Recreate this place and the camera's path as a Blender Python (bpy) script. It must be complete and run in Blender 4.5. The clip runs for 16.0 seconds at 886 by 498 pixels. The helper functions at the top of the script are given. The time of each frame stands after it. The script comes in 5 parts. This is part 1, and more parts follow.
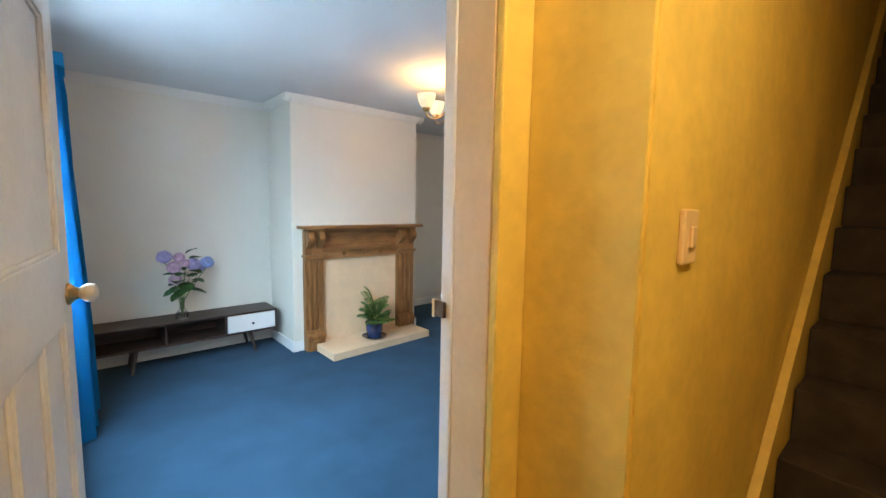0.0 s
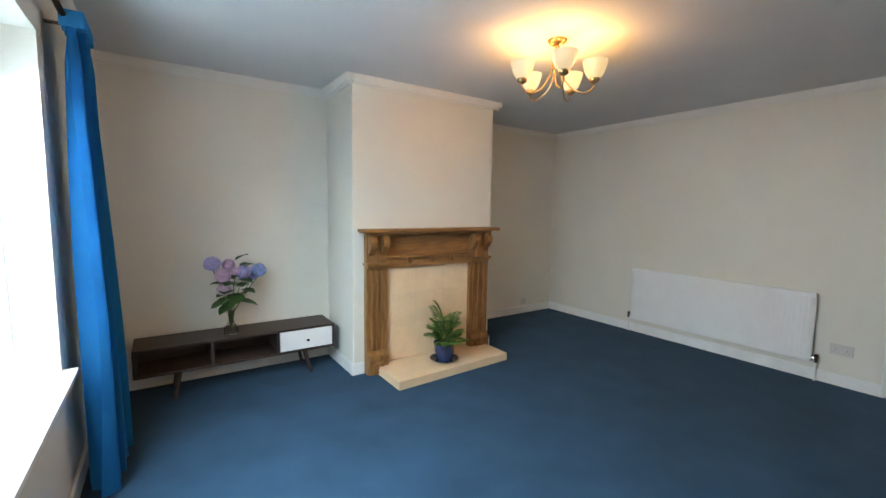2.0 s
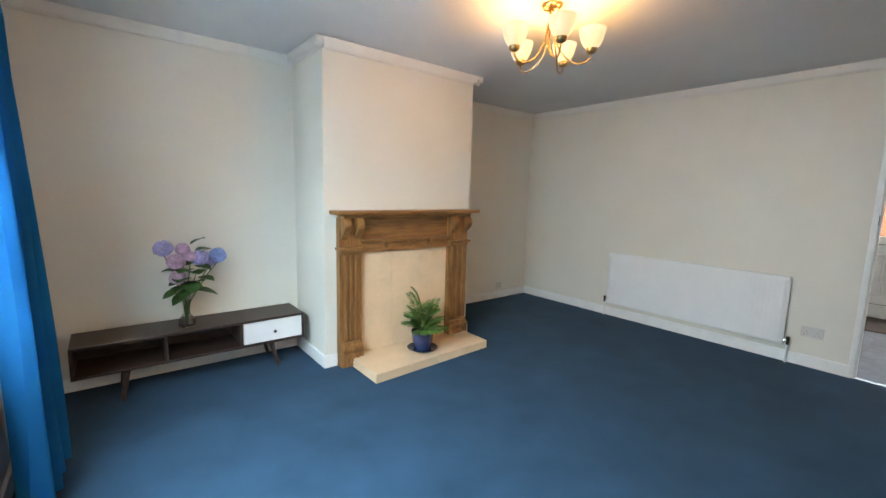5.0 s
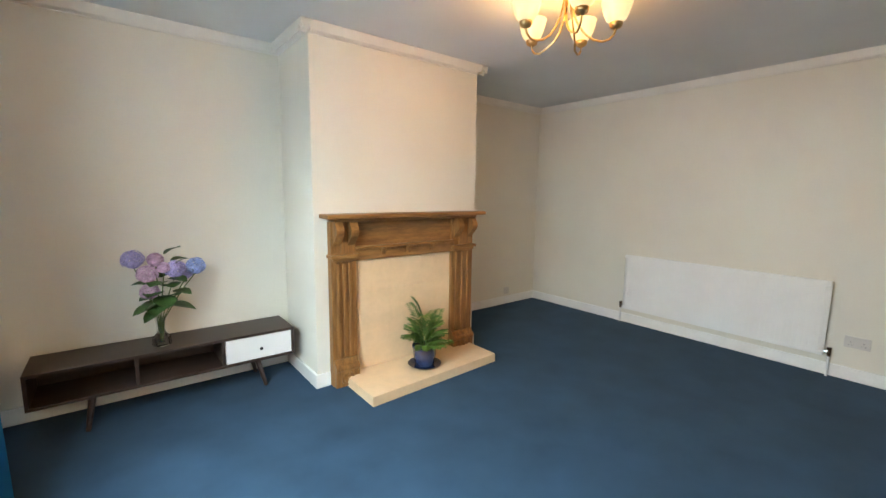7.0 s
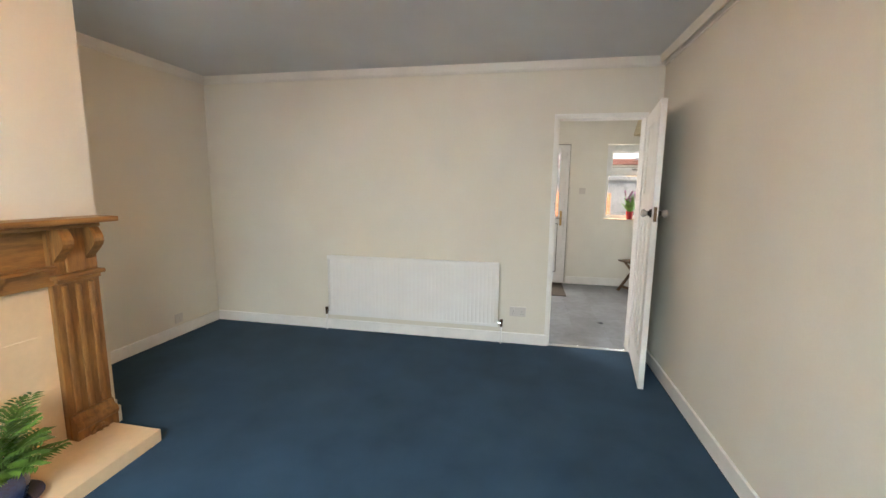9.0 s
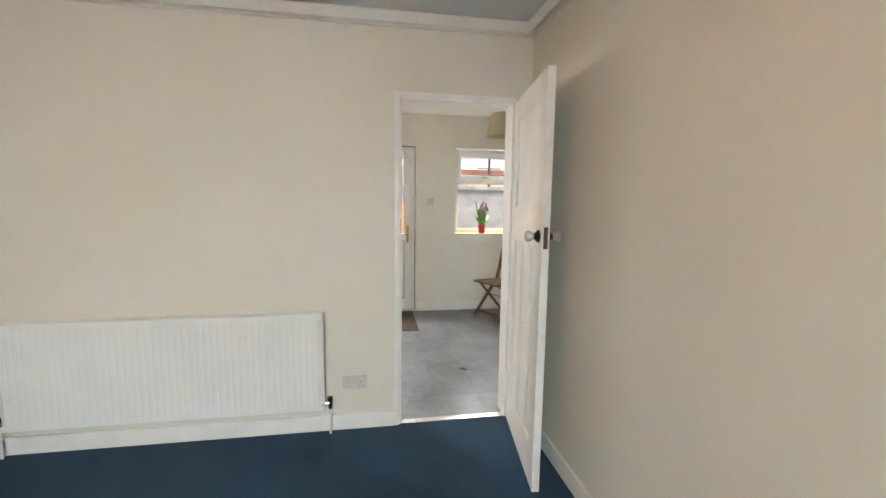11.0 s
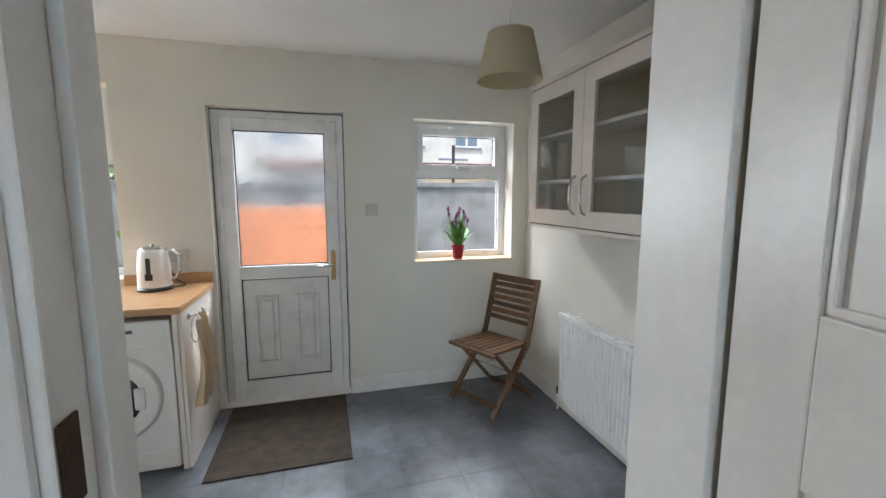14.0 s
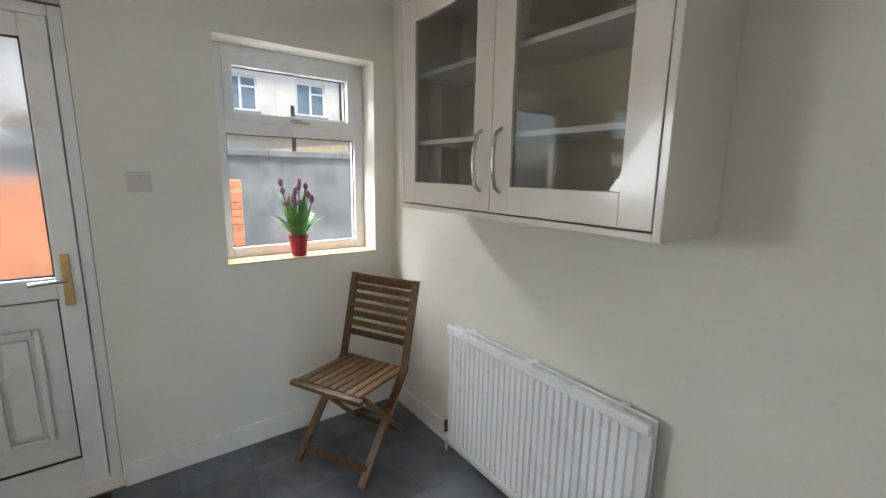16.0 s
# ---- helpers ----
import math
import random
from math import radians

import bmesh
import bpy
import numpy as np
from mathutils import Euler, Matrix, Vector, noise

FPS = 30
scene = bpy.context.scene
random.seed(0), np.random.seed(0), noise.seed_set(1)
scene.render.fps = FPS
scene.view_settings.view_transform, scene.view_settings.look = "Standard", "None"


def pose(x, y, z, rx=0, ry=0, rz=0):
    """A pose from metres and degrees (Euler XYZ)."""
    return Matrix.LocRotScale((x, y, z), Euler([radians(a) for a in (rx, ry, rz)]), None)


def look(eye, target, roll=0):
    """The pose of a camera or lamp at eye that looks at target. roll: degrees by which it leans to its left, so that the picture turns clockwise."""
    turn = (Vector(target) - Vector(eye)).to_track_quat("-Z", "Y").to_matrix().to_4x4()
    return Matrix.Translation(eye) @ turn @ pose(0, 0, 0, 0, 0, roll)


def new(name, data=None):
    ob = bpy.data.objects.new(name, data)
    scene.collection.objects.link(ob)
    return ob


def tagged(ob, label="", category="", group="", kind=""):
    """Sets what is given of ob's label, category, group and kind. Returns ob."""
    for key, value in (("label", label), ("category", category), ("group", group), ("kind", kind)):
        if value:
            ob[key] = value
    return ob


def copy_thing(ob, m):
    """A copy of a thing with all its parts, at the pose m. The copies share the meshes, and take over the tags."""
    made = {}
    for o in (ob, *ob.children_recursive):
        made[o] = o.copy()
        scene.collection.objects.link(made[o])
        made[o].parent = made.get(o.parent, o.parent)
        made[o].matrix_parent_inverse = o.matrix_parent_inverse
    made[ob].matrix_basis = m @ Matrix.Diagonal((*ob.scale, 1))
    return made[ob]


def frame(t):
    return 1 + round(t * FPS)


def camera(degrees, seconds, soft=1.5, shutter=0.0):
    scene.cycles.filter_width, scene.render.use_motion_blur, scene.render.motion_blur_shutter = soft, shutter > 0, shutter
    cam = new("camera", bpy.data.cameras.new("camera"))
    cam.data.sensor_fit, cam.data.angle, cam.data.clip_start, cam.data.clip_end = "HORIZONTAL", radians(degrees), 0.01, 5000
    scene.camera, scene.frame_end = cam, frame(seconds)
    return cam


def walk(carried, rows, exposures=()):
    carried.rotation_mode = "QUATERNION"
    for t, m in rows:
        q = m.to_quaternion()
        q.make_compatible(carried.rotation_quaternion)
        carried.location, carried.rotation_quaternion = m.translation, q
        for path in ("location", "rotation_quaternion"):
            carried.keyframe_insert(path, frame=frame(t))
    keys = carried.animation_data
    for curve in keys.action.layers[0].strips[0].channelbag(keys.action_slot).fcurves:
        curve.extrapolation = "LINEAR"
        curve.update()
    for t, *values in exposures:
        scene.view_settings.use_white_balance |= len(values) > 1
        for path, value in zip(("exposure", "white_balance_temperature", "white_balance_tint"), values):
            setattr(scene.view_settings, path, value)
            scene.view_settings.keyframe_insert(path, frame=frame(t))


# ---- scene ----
cam = camera(93.5, 16.0)
PATH = [
    (0, (1.055, 0.631, 1.445), (2.361, 2.132, 1.241), 1.0),
    (0.5, (1.104, 0.744, 1.418), (2.274, 2.353, 1.21), 0.8),
    (1, (1.171, 0.94, 1.406), (2.231, 2.624, 1.207), 0.9),
    (1.5, (1.238, 1.119, 1.411), (2.244, 2.837, 1.212), 0.9),
    (2, (1.277, 1.33, 1.415), (2.392, 2.979, 1.22), 0.9),
    (2.5, (1.314, 1.482, 1.419), (2.68, 2.929, 1.218), 0.2),
    (3, (1.319, 1.573, 1.404), (2.911, 2.765, 1.189), -0.3),
    (3.5, (1.326, 1.584, 1.402), (2.957, 2.718, 1.168), -0.1),
    (4, (1.335, 1.582, 1.387), (2.858, 2.856, 1.148), 0.7),
    (4.5, (1.329, 1.567, 1.39), (2.697, 3.004, 1.137), 1.3),
    (5, (1.313, 1.566, 1.393), (2.555, 3.11, 1.122), 1.5),
    (7.5, (1.635, 1.981, 1.396), (2.863, 3.536, 1.124), 0.7),
    (8, (1.763, 2.159, 1.427), (3.337, 3.362, 1.153), 0.6),
    (8.5, (1.904, 2.205, 1.411), (3.722, 2.991, 1.135), 0.4),
    (9, (2.133, 2.208, 1.404), (4.075, 2.594, 1.116), 0.7),
    (9.5, (2.385, 2.193, 1.399), (4.364, 2.259, 1.115), 1.1),
    (12, (4.111, 2.007, 1.436), (6.064, 1.638, 1.213), 0.4),
    (12.5, (4.46, 1.905, 1.444), (6.412, 1.531, 1.214), 0.3),
    (13, (4.799, 1.851, 1.444), (6.741, 1.432, 1.211), 0.1),
    (13.5, (5.148, 1.815, 1.463), (7.082, 1.36, 1.232), 0.1),
    (14, (5.487, 1.754, 1.488), (7.396, 1.211, 1.236), 0.0),
    (14.5, (5.759, 1.669, 1.468), (7.643, 1.047, 1.216), 0.4),
    (15, (6.057, 1.585, 1.471), (7.849, 0.74, 1.194), 0.9),
    (15.5, (6.221, 1.516, 1.453), (7.922, 0.518, 1.117), 0.9),
    (16, (6.341, 1.43, 1.447), (7.929, 0.268, 1.092), 1.0),
]
walk(cam, [(t, look(eye, target, roll)) for t, eye, target, roll in PATH],
     exposures=[(0, 1.1, 6150, 9), (1.0, 0.84, 6350, 9), (2.0, 0.9, 6950, 11), (3.0, 1.1, 7600, 13), (4.0, 1.17, 7350, 12), (5, 1.2, 6850, 11), (7.5, 1.36, 7800, 13), (8.5, 1.38, 7700, 13),
                (9.5, 1.54, 7800, 13), (12, 1.25, 7350, 12), (13.5, 0.87, 6600, 10), (14.5, 0.88, 6350, 9), (16, 0.91, 6650, 9)])

# ---- light ----
world = bpy.data.worlds.new("sky")
scene.world = world
world.use_nodes = True
wn = world.node_tree.nodes
sky = wn.new("ShaderNodeTexSky")
sky.sky_type = "NISHITA"
sky.sun_disc = False
sky.sun_elevation, sky.sun_rotation = radians(48), radians(200)
world.node_tree.links.new(sky.outputs[0], wn["Background"].inputs[0])
wn["Background"].inputs[1].default_value = 0.15


def lamp(name, kind, energy, color, m, **sizes):
    data = bpy.data.lights.new(name, kind)
    data.energy, data.color = energy, color
    for key, value in sizes.items():
        if key == "angle":
            data.angle = value
        elif key == "size":
            data.shape, data.size = "RECTANGLE", value
        elif key == "spread":
            data.spread = value
        elif key == "size_y":
            data.size_y = value
        else:
            data.shadow_soft_size = value
    ob = new(name, data)
    ob.matrix_world = m
    return ob


lamp("sun", "SUN", 3.2, (1, 0.96, 0.9), look((0, 0, 20), (4, -5, 9.5)), angle=radians(12))
lamp("front_window_daylight", "AREA", 135, (0.60, 0.82, 1.0), look((0.42, 2.86, 1.66), (1.7, 2.9, 0.0)), size=1.66, size_y=1.1, spread=radians(125))
lamp("kitchen_window_daylight", "AREA", 24, (0.84, 0.93, 1.0), look((8.62, 3.93, 1.6), (6.9, 3.4, 0.1)), size=0.78, size_y=1.1, spread=radians(135))

lamp("yard_sky_daylight", "AREA", 170, (0.90, 0.95, 1.0), look((9.75, 1.3, 3.0), (8.1, 1.2, 0.7)), size=3.4, size_y=1.0)

# ---- materials ----


def mat(name, color, rough=0.6, metal=0.0, vary=0.08, scale=6.0, fine=120.0, bump=0.0, stretch=(1, 1, 1), dark=None, trans=0.0, ior=1.45,
        sub=0.0, rand=0.0, spec=0.5, coat=0.0, placed=False):
    """A surface with slow stains, fine grain and relief."""
    m = bpy.data.materials.new(name)
    m.use_nodes = True
    n, l = m.node_tree.nodes, m.node_tree.links
    b = n["Principled BSDF"]
    co = n.new("ShaderNodeTexCoord")
    mp = n.new("ShaderNodeMapping")
    mp.inputs["Scale"].default_value = stretch
    where = n.new("ShaderNodeNewGeometry") if placed else co
    l.new(where.outputs["Position" if placed else "Object"], mp.inputs[0])
    big, small = n.new("ShaderNodeTexNoise"), n.new("ShaderNodeTexNoise")
    for t, s, d in ((big, scale, 4), (small, fine, 3)):
        t.inputs["Scale"].default_value, t.inputs["Detail"].default_value = s, d
        l.new(mp.outputs[0], t.inputs["Vector"])
    add = n.new("ShaderNodeMath")
    add.operation = "MULTIPLY_ADD"
    l.new(small.outputs[0], add.inputs[0])
    add.inputs[1].default_value = 0.45
    l.new(big.outputs[0], add.inputs[2])
    ramp = n.new("ShaderNodeMapRange")
    ramp.inputs[1].default_value, ramp.inputs[2].default_value = 0.45, 1.0
    l.new(add.outputs[0], ramp.inputs[0])
    mix = n.new("ShaderNodeMix")
    mix.data_type = "RGBA"
    low = dark or tuple(c * (1 - 2 * vary) for c in color)
    high = tuple(min(1, c * (1 + vary)) for c in color)
    mix.inputs[6].default_value, mix.inputs[7].default_value = (*low, 1), (*high, 1)
    l.new(ramp.outputs[0], mix.inputs[0])
    out = mix.outputs[2]
    if rand:
        info = n.new("ShaderNodeObjectInfo")
        rm = n.new("ShaderNodeMapRange")
        rm.inputs[3].default_value, rm.inputs[4].default_value = 1 - rand, 1 + rand
        l.new(info.outputs["Random"], rm.inputs[0])
        hsv = n.new("ShaderNodeHueSaturation")
        l.new(rm.outputs[0], hsv.inputs["Value"])
        l.new(out, hsv.inputs["Color"])
        out = hsv.outputs[0]
    l.new(out, b.inputs["Base Color"])
    rr = n.new("ShaderNodeMapRange")
    rr.inputs[3].default_value, rr.inputs[4].default_value = max(0, rough - 0.06), min(1, rough + 0.06)
    l.new(big.outputs[0], rr.inputs[0])
    l.new(rr.outputs[0], b.inputs["Roughness"])
    b.inputs["Metallic"].default_value, b.inputs["IOR"].default_value = metal, ior
    b.inputs["Transmission Weight"].default_value = trans
    b.inputs["Specular IOR Level"].default_value = spec
    b.inputs["Coat Weight"].default_value = coat
    if bump:
        bp = n.new("ShaderNodeBump")
        bp.inputs["Strength"].default_value, bp.inputs["Distance"].default_value = bump, 0.004
        l.new(add.outputs[0], bp.inputs["Height"])
        l.new(bp.outputs[0], b.inputs["Normal"])
    return m


def glow(name, color, strength, base=(0.9, 0.88, 0.8)):
    m = mat(name, base, 0.35, vary=0.03)
    b = m.node_tree.nodes["Principled BSDF"]
    b.inputs["Emission Color"].default_value, b.inputs["Emission Strength"].default_value = (*color, 1), strength
    return m


def cloth(name, color, through_color, share=0.5, sheer=0.0, **kw):
    """Thin cloth that lets some light through."""
    m = mat(name, color, 0.85, **kw)
    n, l = m.node_tree.nodes, m.node_tree.links
    t, x = n.new("ShaderNodeBsdfTranslucent"), n.new("ShaderNodeMixShader")
    t.inputs[0].default_value = (*through_color, 1)
    x.inputs[0].default_value = share
    l.new(n["Principled BSDF"].outputs[0], x.inputs[1])
    l.new(t.outputs[0], x.inputs[2])
    out = x.outputs[0]
    if sheer:
        p, y = n.new("ShaderNodeBsdfTransparent"), n.new("ShaderNodeMixShader")
        y.inputs[0].default_value = sheer
        l.new(out, y.inputs[1])
        l.new(p.outputs[0], y.inputs[2])
        out = y.outputs[0]
    l.new(out, n["Material Output"].inputs[0])
    return m


WALL = mat("cream_wall_paint", (0.745, 0.70, 0.61), 0.62, vary=0.02, scale=2.2, fine=90, bump=0.06)
KWALL = mat("kitchen_wall_paint", (0.79, 0.765, 0.70), 0.6, vary=0.03, scale=2.5, fine=90, bump=0.06)
YELLOW = mat("yellow_hall_paint", (0.80, 0.58, 0.13), 0.5, vary=0.07, scale=7, fine=28, bump=0.7)
# White ceilings: CEIL is greyed to hold their dimmer light, KCEIL stays brighter.
CEIL = mat("shade_toned_ceiling_paint", (0.64, 0.64, 0.64), 0.8, vary=0.03, scale=2, fine=140, bump=0.08)
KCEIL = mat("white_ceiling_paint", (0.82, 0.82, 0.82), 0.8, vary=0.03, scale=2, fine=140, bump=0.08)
TRIM = mat("white_gloss_paint", (0.86, 0.84, 0.81), 0.32, vary=0.04, scale=7, fine=60, bump=0.03)
CREAMTRIM = mat("cream_gloss_paint", (0.79, 0.58, 0.33), 0.4, vary=0.06, scale=6, fine=50, bump=0.05)
COVE = mat("coving_paint", (0.76, 0.73, 0.68), 0.6, vary=0.03, scale=4, fine=60)
DOORP = mat("old_white_door_paint", (0.80, 0.77, 0.73), 0.35, vary=0.06, scale=5, fine=50, bump=0.06)
CARPET = mat("blue_carpet", (0.026, 0.066, 0.116), 0.95, vary=0.14, scale=3.0, fine=420, bump=0.5, spec=0.1)
CARPET.node_tree.nodes["Principled BSDF"].inputs["Sheen Weight"].default_value = 0.05
PINE = mat("waxed_pine", (0.33, 0.150, 0.045), 0.42, vary=0.15, scale=7, fine=40, stretch=(6, 6, 0.7), dark=(0.15, 0.065, 0.022), bump=0.08)
PINEX = mat("waxed_pine_along", (0.33, 0.150, 0.045), 0.42, vary=0.15, scale=7, fine=40, stretch=(0.7, 6, 6), dark=(0.15, 0.065, 0.022), bump=0.08)
MARBLE = mat("cream_marble", (0.80, 0.56, 0.35), 0.35, vary=0.05, scale=6, fine=30)
WALNUT = mat("dark_walnut_veneer", (0.055, 0.033, 0.026), 0.42, vary=0.2, scale=5, fine=60, stretch=(0.6, 6, 6), dark=(0.024, 0.014, 0.011))
LACQUER = mat("white_lacquer", (0.82, 0.80, 0.78), 0.3, vary=0.02)
BLACK = mat("black_plastic", (0.012, 0.012, 0.013), 0.35, vary=0.1)
BRASS = mat("antique_brass", (0.55, 0.36, 0.16), 0.32, metal=1, vary=0.12, scale=20)
DARKBRASS = mat("dark_bronze", (0.12, 0.07, 0.04), 0.38, metal=1, vary=0.2, scale=30)
CHROME = mat("brushed_steel", (0.62, 0.62, 0.61), 0.25, metal=1, vary=0.05)
PORCELAIN = mat("cream_porcelain", (0.72, 0.63, 0.50), 0.18, vary=0.05, coat=0.4)
GLASSKNOB = mat("cloudy_glass", (0.80, 0.77, 0.74), 0.14, vary=0.05, trans=0.55, coat=0.5)
RADIATOR = mat("radiator_enamel", (0.84, 0.83, 0.81), 0.3, vary=0.02)
KRADIATOR = mat("white_radiator_enamel", (0.90, 0.91, 0.92), 0.28, vary=0.02)
UPVC = mat("white_upvc", (0.84, 0.84, 0.84), 0.28, vary=0.02)
GASKET = mat("black_gasket", (0.02, 0.02, 0.022), 0.6)
SHADOWLINE = mat("brown_shadow_line", (0.07, 0.055, 0.045), 0.7, vary=0.2, scale=15)
GLASS = mat("clear_glass", (1, 1, 1), 0.0, trans=1, vary=0.0, ior=1.45)
GLASS.node_tree.nodes["Principled BSDF"].inputs["Roughness"].default_value = 0.0
for link in list(GLASS.node_tree.links):
    if link.to_socket.name == "Roughness":
        GLASS.node_tree.links.remove(link)
FROST = mat("frosted_glass", (0.96, 0.97, 1), 0.22, trans=1, vary=0.01, scale=5, fine=16, ior=1.25)
fn = FROST.node_tree.nodes
cells, press = fn.new("ShaderNodeTexVoronoi"), fn.new("ShaderNodeBump")
cells.inputs["Scale"].default_value = 14
press.inputs["Strength"].default_value, press.inputs["Distance"].default_value = 0.5, 0.012
FROST.node_tree.links.new(fn["Texture Coordinate"].outputs["Object"], cells.inputs["Vector"])
FROST.node_tree.links.new(cells.outputs[0], press.inputs["Height"])
FROST.node_tree.links.new(press.outputs[0], fn["Principled BSDF"].inputs["Normal"])
CURTAIN = cloth("turquoise_curtain_cloth", (0.02, 0.27, 0.55), (0.02, 0.38, 0.75), 0.45, vary=0.1, scale=4, fine=250, bump=0.2)
BLIND = cloth("white_blind_cloth", (0.85, 0.85, 0.85), (0.85, 0.88, 0.9), 0.45, 0.3, vary=0.02)
SHADEC = cloth("cream_lampshade_cloth", (0.66, 0.59, 0.43), (0.7, 0.58, 0.36), 0.3, vary=0.05, fine=300, bump=0.1)
TOWELC = mat("beige_towel", (0.70, 0.58, 0.42), 0.95, vary=0.12, fine=260, bump=0.5)
SHADE = glow("lit_glass_shade", (1, 0.74, 0.38), 0.40, (0.30, 0.28, 0.23))
LEAF = mat("fern_leaf", (0.10, 0.20, 0.035), 0.5, vary=0.35, scale=9, rand=0.2)
LEAF2 = mat("hydrangea_leaf", (0.045, 0.12, 0.03), 0.5, vary=0.35, scale=14)
TULIPLEAF = mat("tulip_leaf", (0.09, 0.26, 0.05), 0.45, vary=0.3, scale=14)
STEM = mat("green_stem", (0.10, 0.17, 0.05), 0.5, vary=0.2)
LILAC = mat("lilac_petals", (0.40, 0.36, 0.66), 0.7, vary=0.25, scale=30)
PINKP = mat("pink_petals", (0.62, 0.40, 0.55), 0.7, vary=0.25, scale=30)
BLUEP = mat("blue_petals", (0.27, 0.37, 0.72), 0.7, vary=0.25, scale=30)
MAUVE = mat("mauve_petals", (0.36, 0.15, 0.26), 0.7, vary=0.3, scale=30)
GLAZE = mat("blue_glazed_pot", (0.022, 0.05, 0.14), 0.14, vary=0.5, scale=9, dark=(0.03, 0.028, 0.06), coat=0.6)
GLAZE2 = mat("navy_glaze", (0.01, 0.02, 0.06), 0.12, vary=0.3, coat=0.6)
REDPOT = mat("red_pot", (0.38, 0.02, 0.035), 0.3, vary=0.1)
SOIL = mat("soil", (0.03, 0.02, 0.014), 0.95, vary=0.4, fine=90, bump=0.6)
VINYL = mat("slate_vinyl", (0.150, 0.160, 0.182), 0.3, vary=0.3, scale=3.2, fine=14, rand=0.14, bump=0.03, dark=(0.068, 0.073, 0.083), placed=True)
JOINT = mat("dark_vinyl_joint", (0.05, 0.052, 0.056), 0.6)
MAT = mat("brown_doormat", (0.062, 0.045, 0.034), 0.98, vary=0.25, scale=12, fine=300, bump=0.7)
TEAK = mat("oiled_acacia", (0.17, 0.088, 0.038), 0.36, vary=0.28, scale=9, fine=45, stretch=(5, 1, 5), dark=(0.06, 0.03, 0.014), rand=0.35, bump=0.06)
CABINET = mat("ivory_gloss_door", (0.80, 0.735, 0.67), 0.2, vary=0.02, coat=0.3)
# Olive tone puts the shade of the unlit cabinet interior into the colour.
CABIN = mat("shaded_cabinet_inside", (0.60, 0.55, 0.40), 0.5, vary=0.02)
WORKTOP = mat("beech_worktop", (0.50, 0.30, 0.15), 0.35, vary=0.15, scale=6, fine=45, stretch=(4, 0.6, 4), dark=(0.36, 0.19, 0.09))
DARKGLASS = mat("dark_porthole_glass", (0.02, 0.021, 0.024), 0.06, vary=0.2, coat=0.5)
SOCKET = mat("socket_plastic", (0.62, 0.58, 0.54), 0.35, vary=0.02)
SILL = mat("sill_wood", (0.62, 0.42, 0.24), 0.4, vary=0.15, stretch=(4, 0.7, 4))
STAIRC = mat("brown_stair_carpet", (0.05, 0.037, 0.026), 0.95, vary=0.3, scale=10, fine=200, bump=0.4)
CONCRETE = mat("grey_rendered_wall", (0.27, 0.275, 0.28), 0.9, vary=0.3, scale=2.5, fine=40, bump=0.4)
PAVING = mat("yard_concrete", (0.30, 0.30, 0.29), 0.9, vary=0.2, scale=1.5, fine=60, bump=0.3)
BRICK = mat("orange_brick", (0.46, 0.17, 0.08), 0.85, vary=0.2, scale=10, fine=70, rand=0.2, bump=0.3)
MORTAR = mat("mortar", (0.45, 0.40, 0.34), 0.95, vary=0.15)
RENDER = mat("cream_house_render", (0.76, 0.73, 0.67), 0.9, vary=0.1, scale=1.2, fine=30, bump=0.2)
SLATE = mat("roof_tile", (0.30, 0.13, 0.10), 0.8, vary=0.25, scale=3)
FASCIA = mat("pale_timber", (0.60, 0.47, 0.32), 0.7, vary=0.15)
FARGLASS = mat("far_window_glass", (0.20, 0.27, 0.34), 0.08, vary=0.3, scale=2)
BUSH = mat("shrub_leaf", (0.07, 0.17, 0.03), 0.6, vary=0.4, scale=8)
BLANKET = mat("white_plaster", (0.80, 0.80, 0.78), 0.6, vary=0.02, bump=0.04)

# ---- mesh helpers ----


def box(bm, x0, x1, y0, y1, z0, z1, bevel=0.0, m=None):
    g = bmesh.ops.create_cube(bm, size=1.0)
    vs = g["verts"]
    for v in vs:
        v.co = Vector((x0 + (v.co.x + 0.5) * (x1 - x0), y0 + (v.co.y + 0.5) * (y1 - y0), z0 + (v.co.z + 0.5) * (z1 - z0)))
        if m:
            v.co = m @ v.co
    if bevel:
        es = list({e for v in vs for e in v.link_edges})
        bmesh.ops.bevel(bm, geom=es, offset=bevel, segments=2, affect="EDGES", profile=0.6)
    return bm


def beam(bm, a, b, w, d, up=(0, 0, 1), bevel=0.004):
    """A squared bar from a to b, w wide and d deep."""
    a, b = Vector(a), Vector(b)
    ax = (b - a).normalized()
    side = ax.cross(Vector(up)).normalized()
    top = side.cross(ax)
    m = Matrix((side, top, ax)).transposed().to_4x4()
    m.translation = a
    return box(bm, -w / 2, w / 2, -d / 2, d / 2, 0, (b - a).length, bevel, m)


def lathe(bm, profile, seg=24, at=(0, 0, 0), m=None):
    rings = []
    for r, z in profile:
        ring = []
        for i in range(seg):
            a = 2 * math.pi * i / seg
            p = Vector((at[0] + r * math.cos(a), at[1] + r * math.sin(a), at[2] + z))
            ring.append(bm.verts.new(m @ p if m else p))
        rings.append(ring)
    for a, b in zip(rings, rings[1:]):
        for i in range(seg):
            bm.faces.new((a[i], a[(i + 1) % seg], b[(i + 1) % seg], b[i]))
    for ring, flip in ((rings[0], True), (rings[-1], False)):
        bm.faces.new(ring[::-1] if flip else ring)
    return bm


